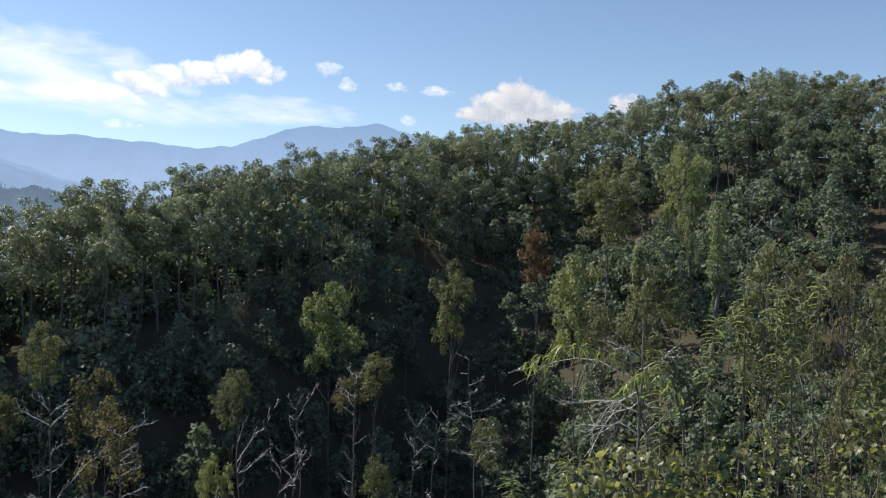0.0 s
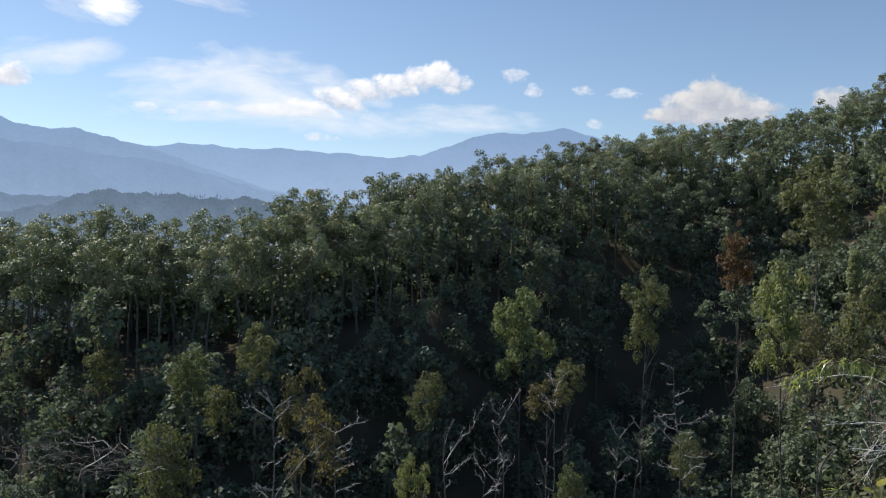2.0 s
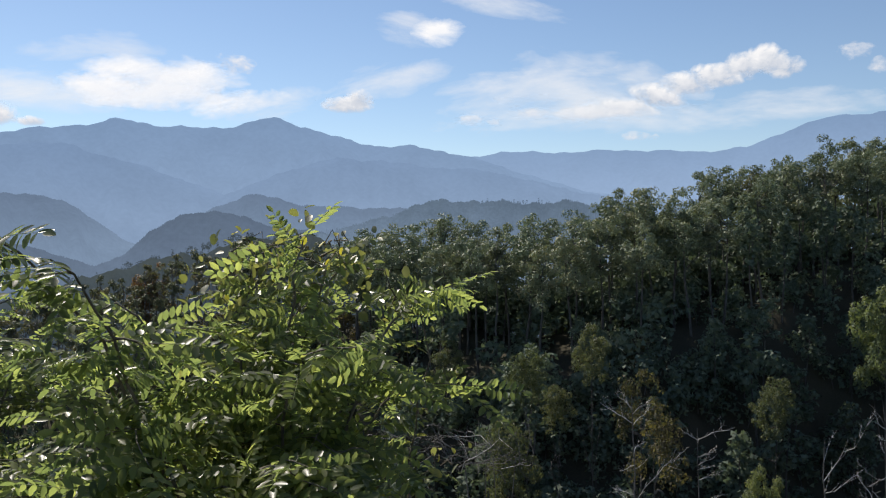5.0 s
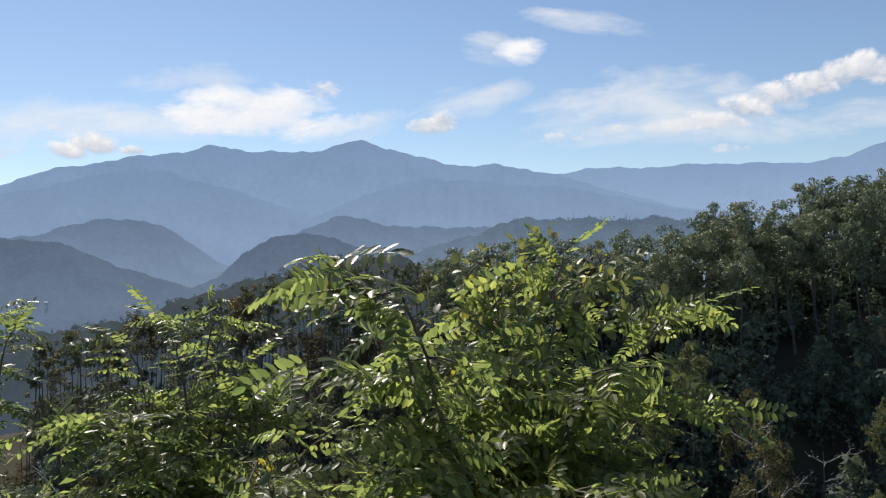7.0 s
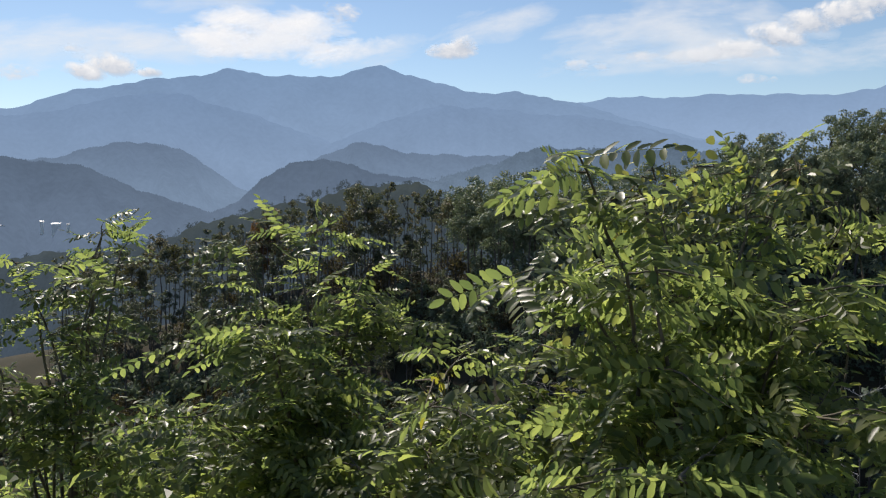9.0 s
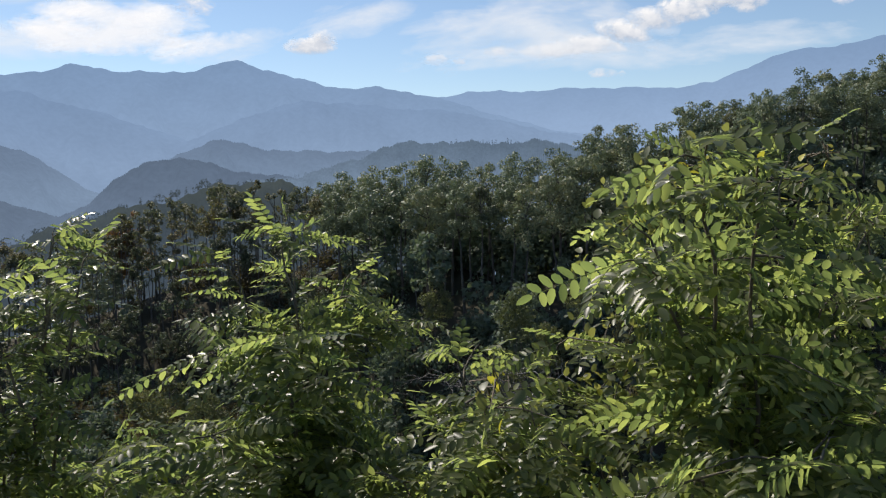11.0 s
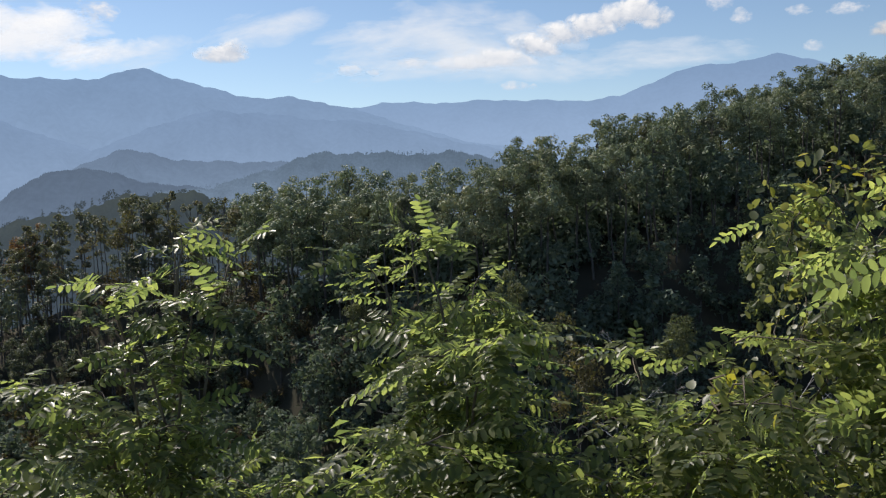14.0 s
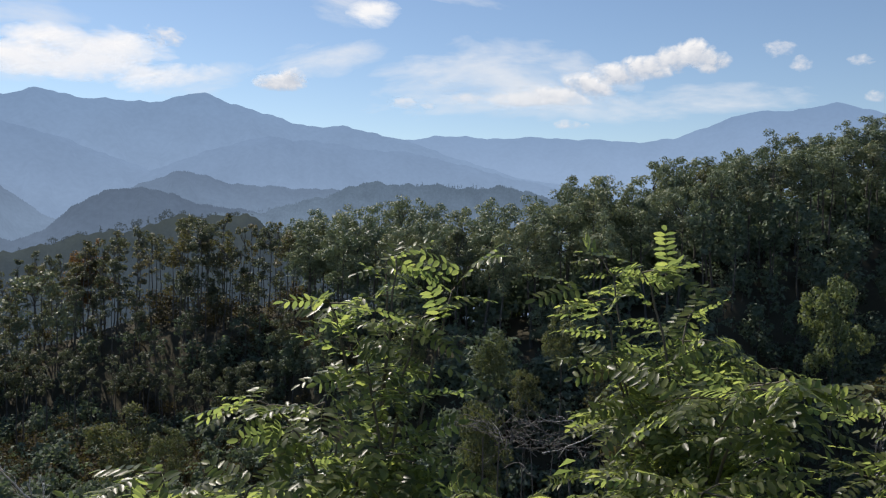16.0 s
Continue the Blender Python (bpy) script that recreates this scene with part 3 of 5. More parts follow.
variants("vivid", M_VIVID, M_BARK, (51, 52, 55), tall=12, wide=8, bare=0.08, lobes=110, leaves=5600, leaf=0.23, limbs=12, lump=0.066, girth=0.011, boughs=11, ragged=1.0)
variants("orange", M_ORANGE, M_BARK, (61, 62), tall=8, wide=4.5, bare=0.2, lobes=40, leaves=2600, leaf=0.22, lump=0.11, ragged=1.0)
variants("brown", M_BROWN, M_BARK, (71, 72, 73), tall=8, wide=5.0, bare=0.25, lobes=40, leaves=1700, leaf=0.2, limbs=10, lump=0.1, ragged=1.0)
variants("near_brown", M_BROWN, M_BARK, (74, 75), tall=8, wide=4.6, bare=0.25, lobes=60, leaves=3000, leaf=0.11, limbs=22, lump=0.07, girth=0.012, boughs=9, ragged=1.2)
variants("near_olive", M_NEAROLIVE, M_BARK, (44, 45), tall=10, wide=5.2, bare=0.2, lobes=90, leaves=6000, leaf=0.13, limbs=22, lump=0.06, girth=0.01, boughs=9, ragged=1.2)
variants("shrub", M_GREEN, M_BARK, (81, 82, 83), tall=5, wide=5.8, bare=0.0, lobes=24, leaves=240, leaf=0.58, limbs=3, lump=0.13)
variants("dry_shrub", M_BROWN, M_BARK, (84, 85), tall=4, wide=5.0, bare=0.0, lobes=18, leaves=430, leaf=0.34, limbs=6)


def tree(kind, which, x, y, size, turn, label, category="tree", group="", z=None, lean=0.0):
    """Plants a tree of a kind on the ground, its parts shared with its like."""
    trunk, crown, _, _ = VARIANTS[kind][which % len(VARIANTS[kind])]
    ground_z = float(height(x, y)) - 0.1 if z is None else z
    wide, tall = size if isinstance(size, tuple) else (size, size)
    m = pose(x, y, ground_z, lean, 0, turn) @ Matrix.Diagonal((wide, wide, tall, 1))
    root = thing("tree" if category == "tree" else "shrub", m, label, category, group)
    part("trunk", trunk, root)
    part("crown", crown, root)
    return root


def woods(name, label, rows, kinds):
    """Trees past counting, in one mesh: rows of kind, which, x, y, z, size, turn."""
    for slot, mat in ((3, None), (2, M_BARK)):
        pieces = []
        for kind, which, x, y, z, size, turn in rows:
            pick = VARIANTS[kind][which % len(VARIANTS[kind])]
            c, s = math.cos(turn), math.sin(turn)
            spin = np.array([[c, -s, 0], [s, c, 0], [0, 0, 1]]).T * size
            for v, f in ([pick[3]] if slot == 3 else pick[2][:1]):
                pieces.append((v @ spin + [x, y, z], f))
        yield mesh_of(name, pieces, mat or kinds)


rng = np.random.default_rng(5)


def polar(az, r):
    return -math.sin(radians(az)) * r, math.cos(radians(az)) * r


# trees that stand out: kind, place, height of the top, width and depth of the crown
STANDOUTS = [
        ("olive", -37.6, 65.5, -7.0, 3.8, 4.9, "olive-green young tree above the gully"),
        ("olive", -33.0, 62.3, -9.7, 3.0, 3.8, "dull olive young tree in the gully"),
        ("olive", -32.5, 53.4, -10.2, 4.7, 7.2, "olive-green leafy tree rising from the gully"),
        ("broad", -40.1, 83.3, -6.4, 4.3, 3.8, "small green tree on the shaded slope"),
        ("brown", -32.8, 82.1, -8.0, 5.4, 6.0, "half-bare tree with brownish leaves in the gully"),
        ("brown", -20.7, 52.5, -8.9, 4.6, 4.2, "half-bare tree with ochre leaves in the gully"),
        ("olive", -18.3, 73.1, -9.2, 4.0, 4.3, "thin olive young tree in the gully"),
        ("vivid", -15.1, 56.4, -12.6, 2.8, 4.7, "yellowish young tree beside a dead snag"),
        ("vivid", -11.4, 87.6, -0.8, 7.6, 9.0, "bright green young tree on the shaded slope"),
        ("olive", 0.9, 88.2, 0.7, 5.4, 7.5, "dull green young tree on the shaded slope"),
        ("brown", -6.6, 63.9, -8.0, 3.9, 2.6, "thin tall tree with a small brownish crown"),
        ("olive", -5.5, 72.0, -7.6, 3.3, 2.9, "dull green young tree low on the slope"),
        ("olive", -4.1, 58.1, -12.7, 2.9, 4.3, "small olive young tree in the gully"),
        ("olive", 2.9, 50.1, -8.5, 2.0, 2.7, "thin yellowish tree in the gully"),
        ("olive", -29.3, 61.4, -4.6, 3.4, 4.2, "pale olive young tree in the shaded gully"),
        ("brown", -24.7, 59.0, -7.1, 4.0, 4.6, "olive-brown half-bare tree in the shaded gully"),
        ("olive", -51.1, 72.3, -7.9, 4.4, 4.8, "dull olive tree on the shaded slope"),
        ("orange", 10.4, 91.6, 5.0, 4.1, 6.0, "small tree with orange autumn leaves on the slope"),
        ("vivid", 14.4, 85.5, 3.0, 7.5, 10.6, "light green bushy tree on the slope"),
        ("brown", 12.1, 58.8, -2.4, 4.5, 3.5, "dull brownish tree on the bank"),
        ("olive", 20.1, 77.4, 1.4, 6.9, 8.7, "dull green tree beside a vine-hung trunk"),
        ("brown", 28.0, 64.2, 2.3, 4.8, 3.8, "brownish half-bare tree on the slope"),
        ("olive", 22.1, 109.8, 14.6, 10.0, 9.9, "large round olive-green tree on the slope"),
        ("vivid", 30.0, 103.7, 16.4, 6.6, 11.0, "tall bright green tree hung with vines"),
        ("olive", -48.8, 115.1, 9.9, 6.0, 6.0, "brownish green tree that stands over the crest"),
        ("brown", 17.2, 36.1, 2.6, 5.0, 9.0, "brownish tree among green ones on the bank"),
        ("olive", 22.5, 55.6, 3.0, 6.1, 10.0, "olive tree on the shaded slope"),
        ("olive", 24.2, 43.7, 2.0, 6.1, 10.0, "olive tree on the shaded slope"),
        ("olive", -70.5, 52.2, -15.6, 7.0, 6.4, "dull olive bushy tree low on the slope"),
        ("olive", -64.1, 52.0, -16.5, 4.0, 4.4, "olive bushy tree low on the slope"),
        ("orange", -124.1, 89.2, -1.3, 8.0, 9.0, "tree with rusty autumn leaves on the ridge"),
        ("broad", -120.2, 77.4, -5.7, 11.0, 11.0, "dark green round-crowned tree on the ridge")]


def open_to_view(x, y):
    """Whether a spot leaves the trees that stand out clear on the side of the gully."""
    for _, tx, ty, _, wide, _, _ in STANDOUTS:
        far = math.hypot(tx, ty)
        along, across = (x * tx + y * ty) / far, abs(x * ty - y * tx) / far
        if far < 100 and far - 30 < along < far + 1.5 and across < wide * 0.5 + 1.6:
            return False
    return True


# the ridge: rows of trees from the crest down to the gully
ridge_rows, deep_rows, thin_rows = [], [], []
for row in range(15):
    az = -34.0
    while az < 68:
        far = float(np.interp(az, CREST_AZ, CREST_R))
        band = 4.6 if az > -4 else 5.4
        r = far - row * band + rng.uniform(-2.5, 2.5) - 1
        step = math.degrees((rng.uniform(3.2, 4.8) if az < 42.5 else rng.uniform(1.9, 3.6)) / r)
        a = az + rng.uniform(-0.3, 0.3) * step
        az += step
        if r < (66 if a > -4 else 50) or (row > 8 and a > 42.5):
            continue
        thin = ("slender", "slender", "slender", "lanky", "lanky", "pole", "pole", "rusty")[int(rng.integers(8))]
        kind = thin if a > 42.5 else ("slender" if rng.random() < 0.06 else ("tall" if rng.random() < 0.55 else "broad"))
        size = rng.uniform(0.94, 1.04) * (1.0 if row < 4 else (rng.uniform(0.62, 0.9) if row < 9 else rng.uniform(0.45, 0.7))) * (rng.uniform(0.8, 1.08) if a > 42.5 else 1.0)
        x, y = polar(a, r)
        if row > 2 and not open_to_view(x, y):
            continue
        ridge_rows.append((row, kind, int(rng.integers(99)), x, y, size, rng.uniform(0, 360)))

near_first = sorted(ridge_rows, key=lambda q: q[0])
for n, (row, kind, which, x, y, size, turn) in enumerate(near_first):
    if n < 295:
        what = {"slender": "slender tree with bare trunk and small green crown", "lanky": "lanky tree with sparse dull green leaves along its trunk", "rusty": "thin-trunked tree with rusty brown crown", "pole": "nearly bare thin tree with a few dry leaves", "tall": "tall green deciduous tree on the wooded ridge", "broad": "broad-crowned green deciduous tree on the wooded ridge"}[kind]
        tree(kind, which, x, y, size, turn, what, group="trees on the ridge")
    elif kind in ("slender", "lanky", "rusty", "pole"):
        thin_rows.append((kind, which, x, y, float(height(x, y)) - 0.1, size, radians(turn)))
    elif rng.random() < 0.6:
        deep_rows.append(("backing", which, x, y, float(height(x, y)) - 0.1, size, radians(turn)))

# a second rank behind the crest, and undergrowth over the slope
for k, a in enumerate(np.arange(-34, 43, 1.1)):
    far = float(np.interp(a, CREST_AZ, CREST_R)) + rng.uniform(3, 7)
    x, y = polar(a, far)
    deep_rows.append(("backing", k, x, y, float(np.interp(a, CREST_AZ, CREST_Z)) - 2.0, rng.uniform(0.7, 0.85), rng.uniform(0, 6.3)))
for k, a in enumerate(np.arange(-34, 27, 0.4)):
    x, y = polar(a, float(np.interp(a, CREST_AZ, CREST_R)) + rng.uniform(-4, 10))
    deep_rows.append(("rounded", k, x, y, float(height(x, y)) - 1.0, rng.uniform(0.5, 0.8), rng.uniform(0, 6.3)))
for k, a in enumerate(np.arange(-34, 35, 0.45)):
    x, y = polar(a, float(np.interp(a, CREST_AZ, CREST_R)) + rng.uniform(0, 6))
    deep_rows.append(("shrub", k, x, y, float(height(x, y)) - 0.3, rng.uniform(0.9, 1.4), rng.uniform(0, 6.3)))
for k in range(70):
    a = rng.uniform(-34, 42)
    far = float(np.interp(a, CREST_AZ, CREST_R)) + rng.uniform(4, 22)
    x, y = polar(a, far)
    deep_rows.append(("backing", k, x, y, float(height(x, y)) - 1.0, rng.uniform(0.8, 1.0), rng.uniform(0, 6.3)))
for k in range(170):
    a = rng.uniform(-34, 68)
    far = float(np.interp(a, CREST_AZ, CREST_R))
    r = far - 80 - rng.random() ** 1.2 * 30
    if r < 46 or a > -4:
        continue
    x, y = polar(a, r)
    deep_rows.append(("backing", k, x, y, float(height(x, y)) - 0.3, rng.uniform(0.4, 0.75), rng.uniform(0, 6.3)))
dry_rows = []
for k, (a, down) in enumerate([(a, d) for a in np.arange(-10, 68, 1.7) for d in (0, 4, 8, 12, 16)]):
    far = float(np.interp(a, CREST_AZ, CREST_R))
    r = far - float(np.interp(a, [-5, 5], [14, 21])) - down + rng.uniform(-1.5, 1.5)
    x, y = polar(a + rng.uniform(-0.6, 0.6), max(r, 46))
    deep_rows.append(("shrub", k, x, y, float(height(x, y)) - 0.5, rng.uniform(0.6, 0.95), rng.uniform(0, 6.3)))
for k in range(520):
    a = (rng.uniform(-34, 68), rng.uniform(-34, -3), rng.uniform(-34, -3), rng.uniform(20, 68))[k % 4]
    far = float(np.interp(a, CREST_AZ, CREST_R))
    r = rng.uniform(46, far + 5) if k % 4 else far - rng.uniform(-5, 24)
    x, y = polar(a, r)
    dry = a > 41
    tall = rng.uniform(0.55, 1.2) if a < -4 or r > far - 18 else rng.uniform(0.4, 0.65)
    (dry_rows if dry else deep_rows).append(("dry_shrub" if dry else "shrub", k, x, y, float(height(x, y)) - 0.2, tall, rng.uniform(0, 6.3)))
for k in range(160):
    a = (rng.uniform(-13, -1), rng.uniform(26, 44))[k % 2]
    far = float(np.interp(a, CREST_AZ, CREST_R))
    x, y = polar(a, rng.uniform(60, far - 18))
    deep_rows.append(("shrub", k, x, y, float(height(x, y)) - 0.3, rng.uniform(0.4, 0.7), rng.uniform(0, 6.3)))
for k in range(120):
    a = rng.uniform(-26, -9)
    x, y = polar(a, rng.uniform(58, 150))
    deep_rows.append(("shrub", k, x, y, float(height(x, y)) - 0.4, rng.uniform(0.7, 1.1), rng.uniform(0, 6.3)))
for k in range(130):
    a = rng.uniform(-5, 26)
    x, y = polar(a, rng.uniform(66, float(np.interp(a, CREST_AZ, CREST_R)) - 12))
    deep_rows.append(("shrub", k, x, y, float(height(x, y)) - 0.4, rng.uniform(0.5, 0.85), rng.uniform(0, 6.3)))
for k in range(110):
    a = rng.uniform(25, 45)
    x, y = polar(a, rng.uniform(58, float(np.interp(a, CREST_AZ, CREST_R)) - 20))
    deep_rows.append(("shrub", k, x, y, float(height(x, y)) - 0.4, rng.uniform(0.7, 1.0), rng.uniform(0, 6.3)))
for k in range(130):
    a = rng.uniform(-26, -6)
    x, y = polar(a, rng.uniform(64, 135))
    deep_rows.append(("shrub", k, x, y, float(height(x, y)) - 0.3, rng.uniform(0.7, 1.2), rng.uniform(0, 6.3)))
for k in range(300):
    x, y = polar(rng.uniform(42, 84), rng.uniform(58, 122))
    deep_rows.append(("shrub", k, x, y, float(height(x, y)) - 0.4, rng.uniform(0.55, 0.95), rng.uniform(0, 6.3)))
for k in range(90):
    x, y = polar(rng.uniform(42, 74), rng.uniform(88, 122))
    dry_rows.append(("dry_shrub", k, x, y, float(height(x, y)) - 0.2, rng.uniform(0.6, 1.0), rng.uniform(0, 6.3)))
for k in range(120):
    x, y = polar(rng.uniform(38, 66), rng.uniform(96, 126))
    dry_rows.append(("dry_shrub", k, x, y, float(height(x, y)) - 0.2, rng.uniform(0.45, 0.8), rng.uniform(0, 6.3)))
for k, a in enumerate(np.arange(-11, 24, 0.4)):
    x, y = polar(a, float(np.interp(a, CREST_AZ, CREST_R)) - rng.uniform(0, 9))
    deep_rows.append(("shrub", k, x, y, float(height(x, y)) - 0.2, rng.uniform(0.7, 1.15), rng.uniform(0, 6.3)))
for k in range(36):
    a = rng.uniform(42, 67)
    x, y = polar(a, float(np.interp(a, CREST_AZ, CREST_R)) + rng.uniform(-14, 8))
    thin_rows.append(("backing", k, x, y, float(height(x, y)) - 0.4, rng.uniform(0.35, 0.6), rng.uniform(0, 6.3)))
deep_rows = [q for q in deep_rows if q[0] in ("shrub", "rounded") or open_to_view(q[2], q[3])]
for k in range(26):
    a = rng.uniform(24, 36)
    x, y = polar(a, float(np.interp(a, CREST_AZ, CREST_R)) + rng.uniform(6, 16))
    deep_rows.append(("rounded", k, x, y, float(height(x, y)) - 1.0, rng.uniform(0.7, 0.95), rng.uniform(0, 6.3)))
# The slope's shrubs again, in a brighter leaf colour that imitates sunlight.
bright_rows = []
for k in range(64):
    a = (rng.uniform(-8, 8), rng.uniform(-8, 8), rng.uniform(8, 34), rng.uniform(-20, 0))[k % 4]
    x, y = polar(a, float(np.interp(a, CREST_AZ, CREST_R)) + rng.uniform(1, 9))
    bright_rows.append(("shrub", k, x, y, float(height(x, y)) - 0.4, rng.uniform(0.6, 1.05), rng.uniform(0, 6.3)))
sunny = thing("undergrowth", Matrix.Identity(4), "green undergrowth tinted as if sunlit, behind the trunks of the ridge", "undergrowth", kind="stuff")
for name, me in zip(("foliage", "stems"), woods("undergrowth", "", bright_rows, M_VIVID)):
    part(name, me, sunny)
scrub = thing("scrub", Matrix.Identity(4), "brownish dry scrub under the slender trees", "scrub", kind="stuff")
for name, me in zip(("foliage", "stems"), woods("scrub", "", dry_rows, M_SCRUB)):
    part(name, me, scrub)
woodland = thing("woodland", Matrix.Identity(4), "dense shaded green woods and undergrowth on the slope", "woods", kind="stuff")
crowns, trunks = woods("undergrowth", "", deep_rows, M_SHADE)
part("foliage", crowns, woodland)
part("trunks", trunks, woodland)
thicket = thing("woodland", Matrix.Identity(4), "thin dull woods with many bare trunks", "woods", kind="stuff")
for name, me in zip(("foliage", "trunks"), woods("woodland", "", thin_rows, M_DULL)):
    part(name, me, thicket)


def far_woods(label, mat, count, az0, az1, dist, spread, crest, size, seed, kinds=("sparse",)):
    """Trees along and below the crest of a far hill, in that hill's material with its painted haze glow."""
    rng = np.random.default_rng(seed)
    rows = []
    for k in range(count):
        a, down = rng.uniform(az0, az1), rng.random() ** 1.6
        r = dist - spread * down
        e = float(np.interp(a, crest[0], crest[1]))
        base = -140 if dist > 600 else -120
        z = base + (1.6 + dist * math.tan(radians(e)) - base) * min((1 - down * spread / (260 if dist > 600 else 170)) ** 1.15, 0.953 if dist > 600 else 1)
        x, y = polar(a, r)
        rows.append((kinds[k % len(kinds)], k, x, y, z - (4.4 * rng.uniform(0.7, 1.3) if dist > 600 else 6.5), size * rng.uniform(0.6, 1.15), rng.uniform(0, 6.3)))
    root = thing("far_woods", Matrix.Identity(4), label, "woods", kind="stuff")
    for name, me in zip(("foliage", "trunks"), woods("far_woods", "", rows, mat)):
        # Foliage and trunks trade leaf and bark for the hill's haze glow.
        me.materials.clear()
        me.materials.append(mat)
        part(name, me, root)


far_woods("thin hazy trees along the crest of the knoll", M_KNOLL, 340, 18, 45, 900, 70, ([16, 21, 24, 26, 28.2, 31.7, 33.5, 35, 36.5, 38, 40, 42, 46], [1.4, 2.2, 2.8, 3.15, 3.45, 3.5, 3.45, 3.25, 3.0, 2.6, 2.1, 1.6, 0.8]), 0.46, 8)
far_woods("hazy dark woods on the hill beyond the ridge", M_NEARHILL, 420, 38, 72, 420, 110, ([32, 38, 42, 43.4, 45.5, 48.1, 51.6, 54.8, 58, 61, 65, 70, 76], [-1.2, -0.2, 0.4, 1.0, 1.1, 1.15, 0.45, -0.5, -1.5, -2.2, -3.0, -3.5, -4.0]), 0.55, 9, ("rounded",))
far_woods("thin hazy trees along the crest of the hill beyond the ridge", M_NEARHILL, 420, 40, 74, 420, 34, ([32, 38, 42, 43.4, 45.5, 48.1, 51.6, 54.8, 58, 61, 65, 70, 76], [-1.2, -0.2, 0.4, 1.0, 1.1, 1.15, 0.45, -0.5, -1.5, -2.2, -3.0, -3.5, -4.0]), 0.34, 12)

for kind, x, y, top, wide, deep, label in STANDOUTS:
    tall, across, bare = {"vivid": (12, 8, 0.08), "orange": (8, 4.5, 0.2), "olive": (12, 7.5, 0.1), "brown": (8, 5, 0.25), "broad": (15, 6.4, 0.42)}[kind]
    if math.hypot(x, y) < 45:
        kind, tall, across, bare = "near_" + kind, *{"olive": (10, 5.2, 0.2), "brown": (8, 4.6, 0.25)}[kind]
    foot = float(height(x, y)) - 0.1
    whole = top - foot
    trunk, crown, _, _ = VARIANTS[kind][int(abs(x) * 7) % len(VARIANTS[kind])]
    root = thing("tree", pose(x, y, foot, 0, 0, x * 40), label, "tree")
    grown, rise = 1.05 * wide / across, min(1.7 * deep, whole) / (tall * (1 - bare))
    part("trunk", trunk, root).matrix_basis = Matrix.Diagonal((grown * 0.8, grown * 0.8, whole / tall, 1))
    part("crown", crown, root).matrix_basis = Matrix.Translation((0, 0, whole - tall * rise)) @ Matrix.Diagonal((grown, grown, rise, 1))


# vine-hung dead trunk: a column of leaves
def vine_column(x, y, top, tall, wide, label):
    rng = np.random.default_rng(int(abs(x) * 10))
    root = thing("tree", pose(x, y, top - tall), label, "tree")
    stem = bent((0, 0, -0.5), (0.4, 0, tall), rng, 0.02, 8)
    part("trunk", mesh_of("trunk", [tube(stem, np.linspace(0.22, 0.06, 8), 7)], M_BARK, True), root)
    n = 1500
    h = rng.random(n) ** 0.8 * tall
    a = rng.uniform(0, 6.283, n)
    swell = wide * (0.55 + 0.45 * np.sin(h * 0.9 + 1.0) * np.sin(h * 0.37)) * rng.uniform(0.5, 1.0, n)
    c = np.stack([0.4 * h / tall + np.cos(a) * swell, np.sin(a) * swell, h], -1)
    normal = np.stack([np.cos(a), np.sin(a), 0.6 + 0 * a], -1) + rng.normal(0, 0.4, (n, 3))
    part("vine", mesh_of("vine", [sprigs(c, normal, 0.3 * rng.uniform(0.6, 1.3, n), rng)], M_VIVID), root, "hanging green vine leaves")


vine_column(24.8, 76.0, 6.3, 13.0, 1.1, "dead trunk wrapped in hanging green vines")
vine_column(31.0, 104.0, 12.0, 13.0, 0.9, "trunk hung with a column of green vines")
vine_column(18.0, 78.0, 2.0, 9.0, 0.8, "low trunk wrapped in green vines")


